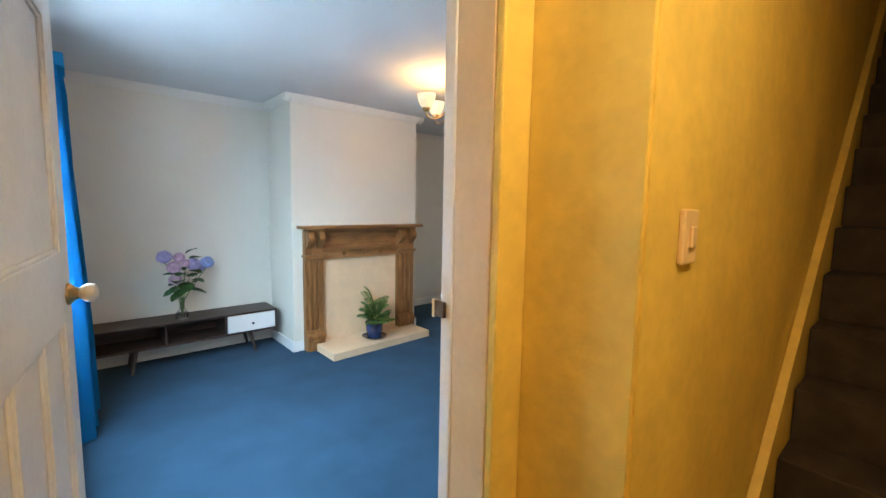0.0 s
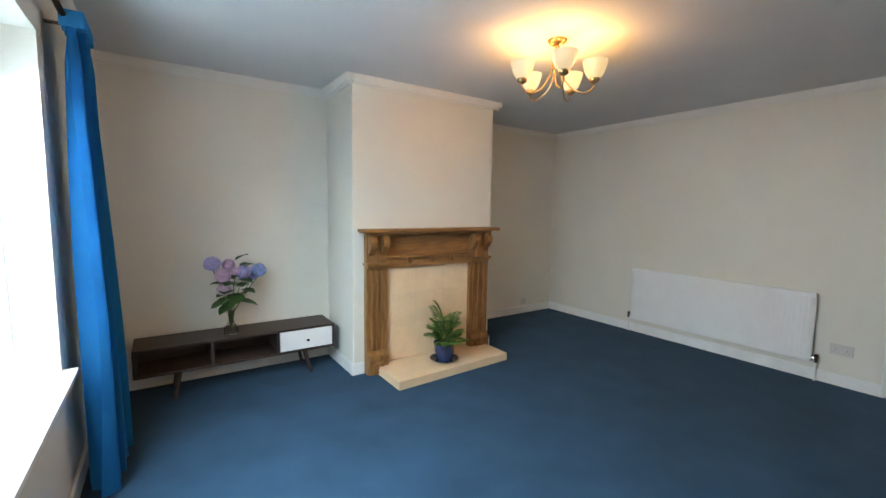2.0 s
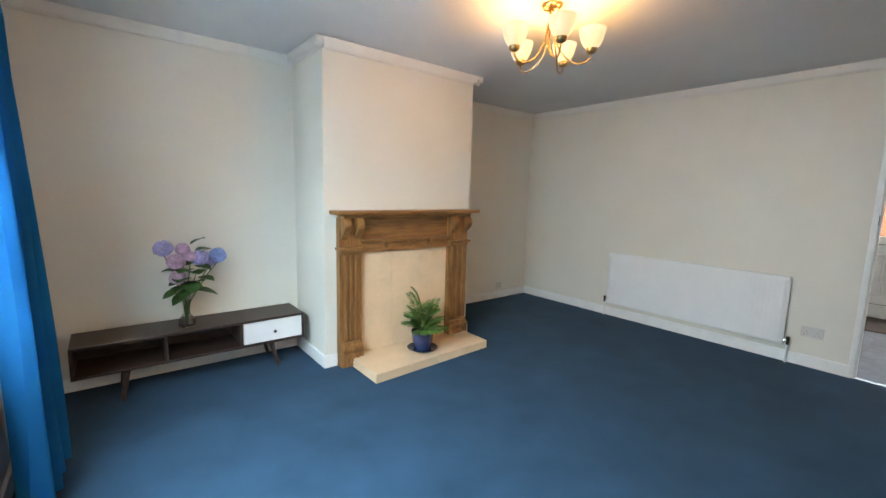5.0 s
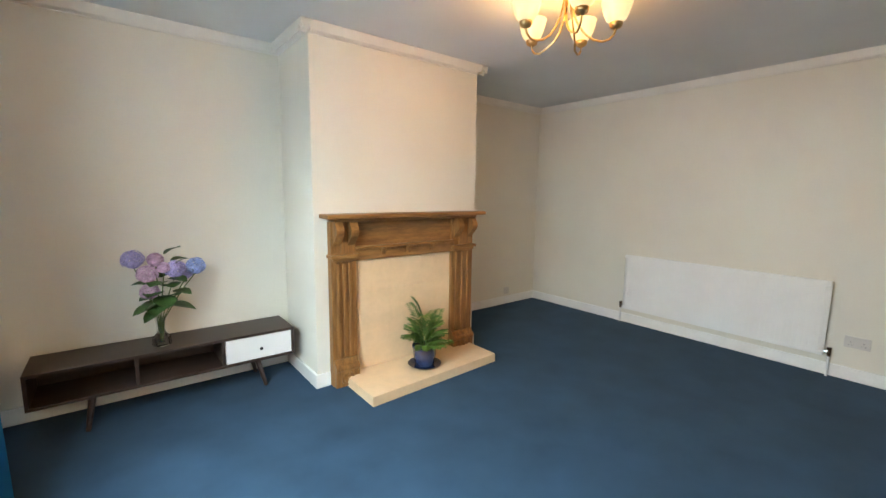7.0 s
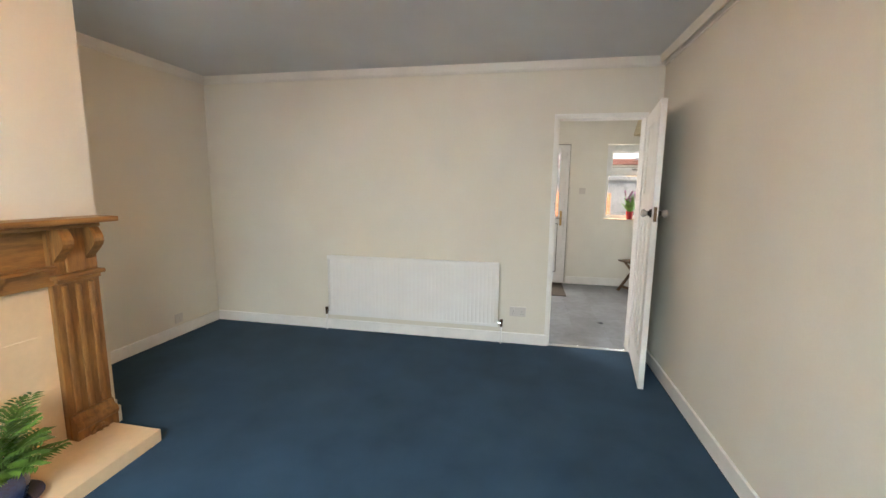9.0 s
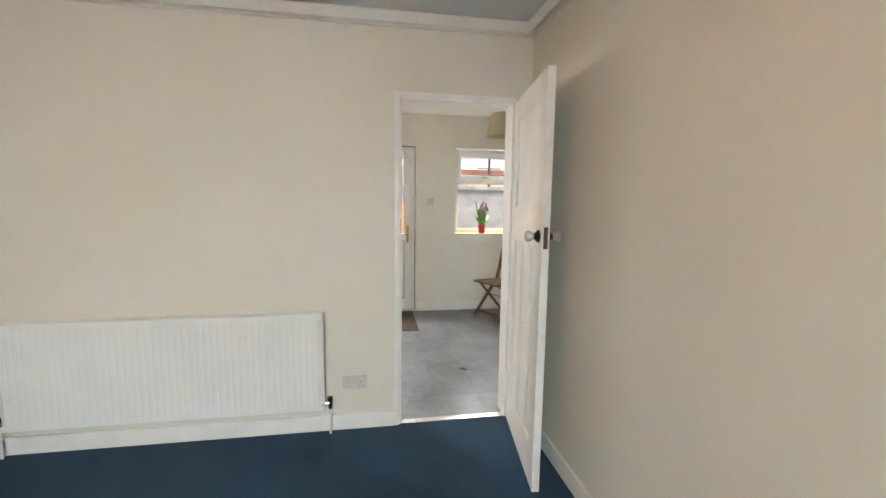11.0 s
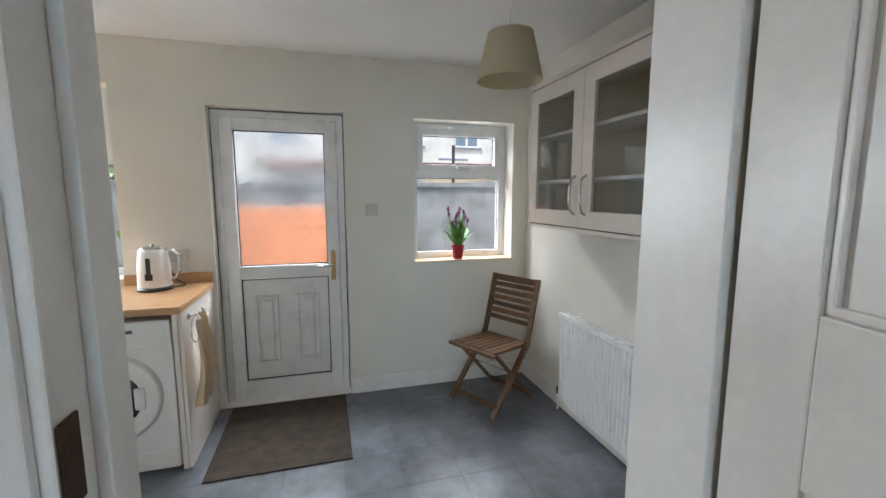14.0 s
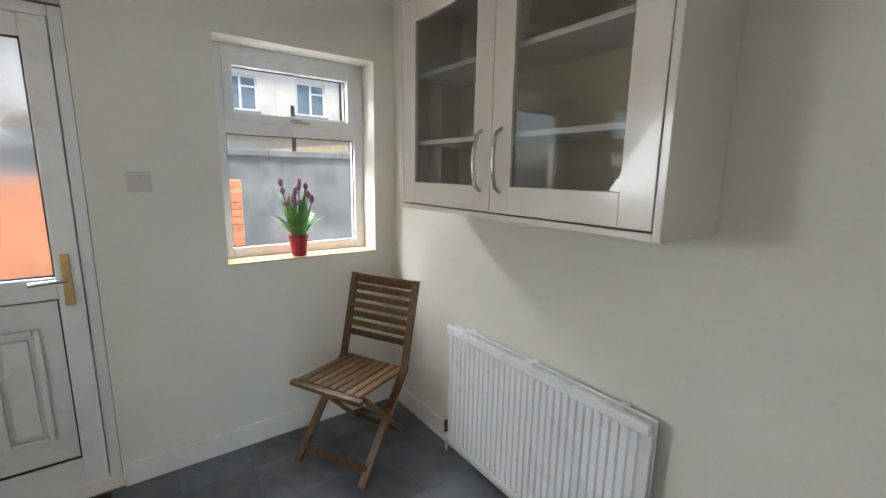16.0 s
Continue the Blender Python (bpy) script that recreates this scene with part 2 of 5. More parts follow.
def tube(bm, pts, r, seg=8):
    pts = [Vector(p) for p in pts]
    rings = []
    for i, p in enumerate(pts):
        d = (pts[min(i + 1, len(pts) - 1)] - pts[max(i - 1, 0)]).normalized()
        ref = Vector((0, 0, 1)) if abs(d.z) < 0.95 else Vector((1, 0, 0))
        s = d.cross(ref).normalized()
        u = s.cross(d)
        rad = r[i] if isinstance(r, (list, tuple)) else r
        rings.append([bm.verts.new(p + rad * (math.cos(2 * math.pi * k / seg) * s + math.sin(2 * math.pi * k / seg) * u)) for k in range(seg)])
    for a, b in zip(rings, rings[1:]):
        for i in range(seg):
            bm.faces.new((a[i], a[(i + 1) % seg], b[(i + 1) % seg], b[i]))
    bm.faces.new(rings[0][::-1])
    bm.faces.new(rings[-1])
    return bm


def extrude_outline(bm, outline, a, b, axis=0):
    """A prism: a closed outline in the two other axes, drawn out from a to b along axis."""
    def put(u, v, w):
        return ((w, u, v), (u, w, v), (u, v, w))[axis]
    lo = [bm.verts.new(put(u, v, a)) for u, v in outline]
    hi = [bm.verts.new(put(u, v, b)) for u, v in outline]
    n = len(outline)
    for i in range(n):
        bm.faces.new((lo[i], lo[(i + 1) % n], hi[(i + 1) % n], hi[i]))
    bm.faces.new(lo[::-1])
    bm.faces.new(hi)
    bmesh.ops.recalc_face_normals(bm, faces=bm.faces)
    return bm


def B():
    return bmesh.new()


def mesh(name, bm, material, smooth=False):
    bmesh.ops.recalc_face_normals(bm, faces=bm.faces)
    me = bpy.data.meshes.new(name)
    bm.to_mesh(me)
    bm.free()
    if smooth:
        me.shade_smooth()
        me.set_sharp_from_angle(angle=radians(40))
    me.materials.append(material)
    return me


def part(name, bm, material, parent, label="", smooth=False):
    ob = new(name, mesh(name, bm, material, smooth))
    ob.parent = parent
    if label:
        ob["label"] = label
    return ob


def thing(name, m, label, category, group="", kind=""):
    ob = new(name)
    ob.empty_display_size = 0.05
    ob.matrix_world = m
    return tagged(ob, label, category, group, kind)


def structure(name, bm, material, label, category):
    return tagged(new(name, mesh(name, bm, material)), label, category, "", "structure")


def walled(bm, axis, a, b, u0, u1, z0, z1, holes=()):
    """A wall from a to b across axis (0: x, 1: y), running from u0 to u1, with holes (u0, u1, z0, z1)."""
    us = sorted({u0, u1, *[h[0] for h in holes], *[h[1] for h in holes]})
    for s, e in zip(us, us[1:]):
        cuts = sorted((h[2], h[3]) for h in holes if h[0] <= s and h[1] >= e)
        z = z0
        for c0, c1 in cuts + [(z1, z1)]:
            if c0 > z:
                box(bm, *((a, b, s, e) if axis == 0 else (s, e, a, b)), z, c0)
            z = max(z, c1)
    bmesh.ops.remove_doubles(bm, verts=bm.verts, dist=1e-5)
    return bm


# ---- structure: plan ----
WX, RX, SY, NL, NR = 0.88, 5.88, 1.17, 5.17, 5.38      # window wall, radiator wall, south wall, alcoves
H = 2.45
CX0, CX1, CY = 2.57, 4.03, 4.56                          # chimney breast
KX0, KX1, KS, KN = 6.0, 8.575, 0.17, 5.38                # kitchen
HALL = 0.93

structure("wall_west", walled(B(), 0, 0.58, WX, 1.30, NL + 0.2, 0, H, [(1.95, 3.76, 0.66, 2.12)]), WALL, "cream painted front wall with a wide window", "wall")
structure("wall_north_alcove", walled(B(), 1, NL, NL + 0.2, WX, CX0, 0, H), WALL, "cream painted alcove wall behind the low stand", "wall")
structure("chimney_breast", walled(B(), 1, CY, NR + 0.2, CX0, CX1, 0, H), WALL, "cream painted chimney breast over the fireplace", "wall")
structure("wall_north", walled(B(), 1, NR, NR + 0.2, CX1, KX1 + 0.28, 0, H), WALL, "cream painted wall beside the chimney breast", "wall")
structure("wall_east", walled(B(), 0, RX, KX0, 0.93, NR, 0, H, [(1.275, 1.985, 0, 2.012)]), WALL, "cream painted wall with a doorway to the kitchen", "wall")
structure("wall_south", walled(B(), 1, HALL + 0.05, SY, 2.4, RX, 0, H), WALL, "cream painted wall along the staircase", "wall")
structure("wall_south_pier", walled(B(), 1, HALL + 0.05, 1.30, 1.76, 2.4, 0, H), WALL, "cream painted pier beside the doorway", "wall")
structure("wall_over_door", walled(B(), 1, 1.20, 1.30, WX, 1.76, 2.03, H), WALL, "cream painted wall over the doorway", "wall")
structure("wall_hall_side", walled(B(), 1, HALL, HALL + 0.05, 1.76, 6.0, 0, 4.7), YELLOW, "yellow textured hall wall with a light switch", "wall")
structure("wall_hall_return", box(B(), 1.748, 1.76, HALL + 0.004, 1.19, 0, H), YELLOW, "yellow painted return beside the door frame", "wall")
structure("wall_hall_front", walled(B(), 0, 0.1, 0.3, -0.25, 1.30, 0, 4.7), YELLOW, "yellow hall wall by the front door", "wall")
structure("wall_hall_nib", walled(B(), 1, 1.19, 1.30, 0.3, 0.875, 0, H), YELLOW, "yellow hall wall beside the open door", "wall")
structure("wall_hall_far", walled(B(), 1, -0.25, -0.05, 0.3, 6.0, 0, 4.7), YELLOW, "yellow wall on the far side of the stairs", "wall")
structure("wall_stair_end", walled(B(), 0, 5.9, 6.0, -0.05, HALL, 0, 4.7), YELLOW, "yellow wall at the top of the stairs", "wall")
structure("wall_kitchen_south", walled(B(), 1, KS - 0.2, KS, KX0 + 0.01, KX1 + 0.28, 0, H), KWALL, "off-white kitchen wall behind the radiator", "wall")
structure("wall_kitchen_inner", walled(B(), 0, KX0, KX0 + 0.012, KS, NR, 0, H, [(1.275, 1.985, 0, 2.012)]), KWALL, "off-white kitchen side of the doorway wall", "wall")
structure("wall_kitchen_back", walled(B(), 0, KX1, KX1 + 0.28, KS - 0.2, NR, 0, H, [(0.30, 1.10, 0.985, 2.055), (1.60, 2.47, 0, 2.07), (3.0, 4.35, 0.955, 2.17)]),
          KWALL, "off-white back wall with a door and two windows", "wall")
structure("floor", box(B(), 0.5, RX + 0.03, 1.19, 5.6, -0.12, 0), CARPET, "dark blue fitted carpet over the living room", "floor")
structure("hall_floor", box(B(), 0.1, 6.0, -0.25, 1.19, -0.12, -0.002), STAIRC, "brown carpet in the narrow hall", "floor")
structure("kitchen_floor", box(B(), RX + 0.03, KX1 + 0.2, -0.05, 5.6, -0.12, -0.003), JOINT, "slate grey vinyl tile floor in the kitchen", "floor")
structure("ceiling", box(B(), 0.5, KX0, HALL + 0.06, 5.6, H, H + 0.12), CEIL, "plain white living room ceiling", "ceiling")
structure("kitchen_ceiling", box(B(), KX0, KX1 + 0.28, -0.05, 5.6, H, H + 0.12), KCEIL, "plain white kitchen ceiling", "ceiling")
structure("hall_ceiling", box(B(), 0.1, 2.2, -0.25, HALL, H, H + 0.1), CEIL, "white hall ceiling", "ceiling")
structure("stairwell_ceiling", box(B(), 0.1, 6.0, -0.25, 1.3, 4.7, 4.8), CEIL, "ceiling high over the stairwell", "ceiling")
structure("wall_hall_upper", box(B(), 2.2, 2.26, -0.05, HALL, H, 4.7), YELLOW, "yellow wall over the hall ceiling's edge", "wall")


def cove_run(bm, p, q, inward):
    """Plaster coving from p to q along a wall; inward points into the room."""
    p, q, n = Vector((*p, H)), Vector((*q, H)), Vector((*inward, 0))
    prof = [(0.0, -0.001), (0.065, -0.001), (0.065, -0.010)] + [(0.012 + 0.050 * (1 - math.sin(a)), -0.058 + 0.046 * (1 - math.cos(a)) + 0.0) for a in (0.25, 0.6, 0.95, 1.3)][::1] + [(0.012, -0.066), (0.0, -0.066)]
    a = [bm.verts.new(p + n * u + Vector((0, 0, w))) for u, w in prof]
    b = [bm.verts.new(q + n * u + Vector((0, 0, w))) for u, w in prof]
    k = len(prof)
    for i in range(k):
        bm.faces.new((a[i], a[(i + 1) % k], b[(i + 1) % k], b[i]))
    bm.faces.new(a[::-1])
    bm.faces.new(b)


bm = B()
e = 0.065
for p, q, n in (((WX, SY), (WX, NL), (1, 0)), ((WX, NL), (CX0, NL), (0, -1)), ((CX0, NL), (CX0, CY - e), (-1, 0)), ((CX0 - e, CY), (CX1 + e, CY), (0, -1)),
                ((CX1, CY - e), (CX1, NR), (1, 0)), ((CX1, NR), (RX, NR), (0, -1)), ((RX, NR), (RX, SY), (-1, 0)), ((RX, SY), (2.4, SY), (0, 1))):
    cove_run(bm, p, q, n)
structure("trim_coving", bm, COVE, "white moulded plaster coving round the ceiling", "coving")


def skirt(bm, x0, x1, y0, y1, h=0.10):
    box(bm, x0, x1, y0, y1, 0, h, 0.005)


T = 0.018
for name, runs, hh in (("baseboard_west", [(WX, WX + T, 1.34, NL - T)], 0.1), ("baseboard_alcove", [(WX, CX0 - T, NL - T, NL), (CX0 - T, CX0, CY, NL - T), (CX0 - T, 2.662, CY - T, CY)], 0.1),
                   ("baseboard_north", [(CX1, RX, NR - T, NR), (CX1, CX1 + T, CY, NR - T), (3.99, CX1 + T, CY - T, CY)], 0.1),
                   ("baseboard_east", [(RX - T, RX, 1.99, NR - T)], 0.1), ("baseboard_south", [(2.4, RX - T, SY, SY + T)], 0.1),
                   ("baseboard_kitchen_back", [(KX1 - T, KX1, KS + T, 1.595)], 0.115), ("baseboard_kitchen_south", [(6.1, KX1, KS, KS + T)], 0.115)):
    bm = B()
    for r in runs:
        skirt(bm, *r, hh)
    structure(name, bm, TRIM, "white painted skirting board", "skirting")

# door frame to the hall
bm = B()
box(bm, 1.655, 1.748, 1.290, 1.325, 0, 2.03, 0.004)
structure("trim_hall_door_lining", box(B(), 1.658, 1.748, 1.187, 1.289, 0, 2.03, 0.002), CREAMTRIM, "cream painted lining of the hall doorway", "door frame")
structure("trim_hall_door_frame", bm, TRIM, "white painted door frame post with worn edges", "door frame")
structure("trim_hall_architrave", box(B(), 1.66, 1.748, 1.165, 1.186, 0, 2.05, 0.006), YELLOW, "yellow painted architrave on the hall side", "architrave")
structure("trim_hall_door_head", box(B(), WX, 1.655, 1.19, 1.325, 1.99, 2.05, 0.004), TRIM, "white painted door head", "door frame")
keeper = thing("lock_keeper", pose(1.648, 1.335, 1.217), "dark bronze lock keeper with white paint on the door frame", "keeper")
part("keeper_box", box(B(), -0.002, 0.006, -0.030, 0.002, -0.018, 0.018, 0.002), DARKBRASS, keeper)
part("cover_plate", box(B(), -0.006, 0.006, 0.0025, 0.006, -0.021, 0.021, 0.002), TRIM, keeper, "white painted plate")

# kitchen doorway lining
bm = B()
box(bm, RX - 0.004, KX0 + 0.016, 1.971, 1.987, 0, 2.012, 0.003)
box(bm, RX - 0.004, KX0 + 0.016, 1.273, 1.290, 0, 2.012, 0.003)
box(bm, RX - 0.004, KX0 + 0.016, 1.288, 1.973, 1.994, 2.014, 0.003)
box(bm, RX + 0.05, RX + 0.08, 1.958, 1.971, 0, 1.992, 0.002)
structure("trim_kitchen_door_lining", bm, TRIM, "white painted lining of the kitchen doorway", "door frame")
bm = B()
box(bm, RX - 0.014, RX - 0.002, 1.984, 2.006, 0.0, 2.032, 0.003)
box(bm, RX - 0.014, RX - 0.002, 1.27, 1.984, 2.011, 2.032, 0.003)
structure("trim_kitchen_architrave", bm, TRIM, "slim white bead round the kitchen doorway", "architrave")
structure("threshold", box(B(), RX - 0.005, RX + 0.045, 1.29, 1.971, -0.003, 0.006, 0.002), CHROME, "metal carpet strip in the doorway", "threshold")
plate = thing("strike_plate", pose(RX + 0.012, 1.9705, 1.262), "dark metal strike plate in the door lining", "strike plate")
part("plate", box(B(), -0.015, 0.015, -0.003, 0.0, -0.04, 0.04, 0.001), DARKBRASS, plate)


# ---- panelled doors ----
def panel_door(name, m, width, label, knob_mat, rose_mat, kz):
    d = thing(name, m, label, "door", "", "structure")
    h, t, s = 1.99, 0.038, 0.10
    bm = B()
    for x0, x1, z0, z1 in ((0, s, 0, h), (width - s, width, 0, h), (s, width - s, 0, 0.2), (s, width - s, kz - 0.065, kz + 0.12), (s, width - s, h - 0.11, h)):
        box(bm, x0, x1, -t / 2, t / 2, z0, z1, 0.003)
    inner = (width - 2 * s - 2 * 0.075) / 3
    for k in (1, 2):
        x = s + k * inner + (k - 1) * 0.075
        box(bm, x, x + 0.075, -t / 2, t / 2, 0.2, kz - 0.065, 0.003)
    part("door_frame", bm, DOORP, d)
    areas = [(s, width - s, kz + 0.12, h - 0.11)] + [(s + k * (inner + 0.075), s + k * (inner + 0.075) + inner, 0.2, kz - 0.065) for k in range(3)]
    for x0, x1, z0, z1 in areas:
        bm = B()
        box(bm, x0 - 0.002, x1 + 0.002, -0.007, 0.007, z0 - 0.002, z1 + 0.002)
        for sy in (-1, 1):
            for u0, u1, w0, w1 in ((x0, x0 + 0.011, z0, z1), (x1 - 0.011, x1, z0, z1), (x0, x1, z0, z0 + 0.011), (x0, x1, z1 - 0.011, z1)):
                box(bm, u0, u1, min(0.0071 * sy, 0.0145 * sy), max(0.0071 * sy, 0.0145 * sy), w0, w1, 0.003)
        part("panel", bm, DOORP, d)
    for sy in (-1, 1):
        q = Matrix.Translation((width - 0.05, sy * t / 2, kz)) @ Matrix.Rotation(radians(-90 * sy), 4, "X")
        k = part("door_knob", lathe(B(), [(0.008, 0.004), (0.011, 0.016), (0.012, 0.024), (0.019, 0.030), (0.025, 0.040), (0.0265, 0.049), (0.023, 0.059), (0.012, 0.065), (0.004, 0.066)], 24, m=q),
                 knob_mat, d, "rounded pale knob", True)
        part("rose", lathe(B(), [(0.030, 0.0), (0.030, 0.005), (0.024, 0.011), (0.018, 0.016), (0.0155, 0.024)], 24, m=q), rose_mat, k, "metal rose", True)
    part("latch_plate", box(B(), width, width + 0.0025, -0.010, 0.010, kz - 0.055, kz + 0.045, 0.001), DARKBRASS, d, "dark bronze latch plate")
    for z in (0.22, 1.72):
        part("hinge", box(B(), -0.012, 0.004, t / 2 - 0.004, t / 2 + 0.006, z, z + 0.08, 0.003), TRIM, d)
    return d


def toward(hx, hy, ex, ey, z=0.008):
    return pose(hx, hy, z, 0, 0, math.degrees(math.atan2(ey - hy, ex - hx)))


panel_door("door_1", toward(0.905, 1.36, 1.005, 2.18), 0.82, "white painted panelled door standing open, worn edges", PORCELAIN, BRASS, 1.185)
panel_door("door_2", toward(5.862, 1.262, 5.165, 1.362), 0.722, "white painted panelled door standing open to the kitchen", GLASSKNOB, BLACK, 1.245)

# ---- hall ----
st = thing("staircase", pose(2.45, 0, 0), "dark brown carpeted stairs rising along the hall wall", "staircase", "", "structure")
for i in range(14):
    part("step", box(B(), 0.2 * i, 0.2 * i + 0.225, -0.045, HALL - 0.035, 0.2 * i * 0.985 if i else 0, 0.2 * (i + 1) * 0.985, 0.008), STAIRC, st)
bm = B()
extrude_outline(bm, [(-0.12, 0.0), (0.05, 0.0), (2.9, 2.85), (2.9, 3.15), (2.75, 3.1), (-0.12, 0.24)], HALL - 0.033, HALL - 0.003, 1)
part("stringer", bm, YELLOW, st, "yellow painted stair stringer")
sw = thing("light_switch", pose(1.93, HALL, 1.395, 90, 0, 0), "cream plastic light switch on the yellow wall", "switch")
part("switch_plate", box(B(), -0.034, 0.034, -0.052, 0.052, 0.0, 0.012, 0.004), CREAMTRIM, sw)
part("rocker", box(B(), -0.012, 0.012, -0.02, 0.02, 0.012, 0.019, 0.003), CREAMTRIM, sw)
hl = thing("hall_lamp", pose(1.45, 0.40, H), "warm glass ceiling lamp in the hall", "lamp")
part("lamp_base", lathe(B(), [(0.09, -0.02), (0.09, 0.0)], 24), BRASS, hl)
part("bowl", lathe(B(), [(0.01, -0.13), (0.06, -0.12), (0.10, -0.08), (0.11, -0.02)], 24), glow("hall_lamp_glass", (1, 0.56, 0.16), 5), hl, "glowing amber glass bowl", True)
lamp("hall_lamp_bulb", "POINT", 10.5, (1, 0.80, 0.50), pose(1.45, 0.40, H - 0.20), soft=0.09)

# ---- living room window, curtain ----
w1 = thing("window_1", pose(0.66, 0, 0), "wide front window behind a white roller blind", "window", "", "structure")
bm = B()
for a in ((1.95, 2.01, 0.66, 2.12), (3.70, 3.76, 0.66, 2.12), (2.01, 3.70, 0.66, 0.72), (2.01, 3.70, 2.06, 2.12), (2.82, 2.88, 0.72, 2.06)):
    box(bm, -0.05, 0.0, a[0], a[1], a[2], a[3], 0.004)
part("window_frame", bm, UPVC, w1)
part("window_sill", box(B(), -0.02, 0.275, 1.93, 3.80, 0.635, 0.662, 0.006), TRIM, w1, "white painted sill board")
bl = thing("roller_blind", pose(0.69, 0, 0), "plain white roller blind lowered to the sill", "blind")
part("blind_cloth", box(B(), 0.012, 0.0145, 1.975, 3.735, 0.67, 2.07), BLIND, bl)
part("roller", tube(B(), [(0.03, 1.965, 2.09), (0.03, 3.745, 2.09)], 0.022, 12), TRIM, bl)
part("bottom_bar", box(B(), 0.008, 0.020, 1.975, 3.735, 0.664, 0.685, 0.002), TRIM, bl)
part("bead_chain", tube(B(), [(0.05, 3.71, 2.06), (0.052, 3.712, 1.2), (0.06, 3.70, 0.82), (0.10, 3.69, 0.70), (0.14, 3.72, 0.672), (0.17, 3.70, 0.668)], 0.0025, 6), CHROME, bl)
pl = thing("curtain_pole", pose(0.955, 0, 2.235), "dark wooden curtain pole on brackets over the window", "curtain pole")
part("pole", tube(B(), [(0, 1.5, 0), (0, 4.28, 0)], 0.013, 12), DARKBRASS, pl)
part("finial", lathe(B(), [(0.012, 0), (0.022, 0.015), (0.026, 0.03), (0.018, 0.05), (0.003, 0.06)], 16, m=Matrix.Translation((0, 4.28, 0)) @ Matrix.Rotation(radians(-90), 4, "X")), DARKBRASS, pl)
for y in (1.7, 3.93):
    part("bracket", tube(B(), [(-0.075, y, -0.02), (-0.02, y, -0.02), (0, y, -0.012)], 0.008, 8), DARKBRASS, pl)


def curtain(name, m, width, height, label):
    """Pleated curtain; heading pinched at the top."""
    c = thing(name, m, label, "curtain")
    bm = B()
    nu, nz = 110, 22
    rows = []
    for j in range(nz + 1):
        v = j / nz
        z = v * height
        grow = 0.62 + 0.38 * (1 - v) ** 0.7
        row = []
        for i in range(nu + 1):
            u = i / nu
            deep = (0.034 + 0.03 * (1 - v)) * (1 if v < 0.94 else 0.75)
            x = deep * math.sin(2 * math.pi * (4.3 * u + 0.05 * math.sin(5 * v + 3 * u))) + 0.012 * math.sin(13 * u + 4 * v)
            y = (u - 0.5) * width * grow + 0.03 * (1 - v) * math.sin(9 * u)
            row.append(bm.verts.new((x + 0.06 * (1 - v) * u * 0.6, y, z)))
        rows.append(row)
    for a, b in zip(rows, rows[1:]):
        for i in range(nu):
            bm.faces.new((a[i], a[i + 1], b[i + 1], b[i]))
    bmesh.ops.solidify(bm, geom=bm.faces[:], thickness=0.003)
    part("drape", bm, CURTAIN, c, "", True)
    for k in range(5):
        y = (k / 4 - 0.5) * width * 0.6
        part("pleat", box(B(), -0.045, 0.045, y - 0.012, y + 0.012, height - 0.06, height + 0.012, 0.006), CURTAIN, c)
    return c


curtain("curtain", pose(0.985, 4.0, 0.012), 0.47, 2.235, "turquoise blue full-length curtain drawn to one side")

# ---- fireplace ----
fp = thing("fireplace_surround", pose(0, CY, 0), "waxed pine fireplace surround with carved corbels", "fireplace")
FX0, FX1, IX0, IX1 = 2.664, 3.965, 2.852, 3.735


def bevelled(*a, b=0.004):
    return box(B(), *a, b)


part("mantel_shelf", bevelled(2.606, 4.028, -0.160, -0.001, 1.205, 1.235, b=0.010), PINEX, fp)
bm = B()
box(bm, FX0 + 0.01, FX1 - 0.01, -0.118, -0.001, 1.183, 1.2045, 0.006)
part("bed_mould", bm, PINEX, fp)
part("frieze", bevelled(IX0 - 0.06, IX1 + 0.06, -0.032, -0.001, 0.995, 1.183), PINEX, fp)
part("lower_rail", bevelled(IX0 - 0.01, IX1 + 0.01, -0.062, -0.001, 0.90, 0.985), PINEX, fp)
part("ledge", bevelled(IX0 - 0.01, IX1 + 0.01, -0.092, -0.001, 0.982, 1.0, b=0.005), PINEX, fp)
for k in range(3):
    x = IX0 + (k + 1) * (IX1 - IX0) / 4
    bm = B()
    extrude_outline(bm, [(-0.062, 0.925), (-0.062, 0.982), (-0.088, 0.982), (-0.084, 0.962), (-0.07, 0.945)], x - 0.018, x + 0.018, 0)
    part("bracket", bm, PINE, fp)
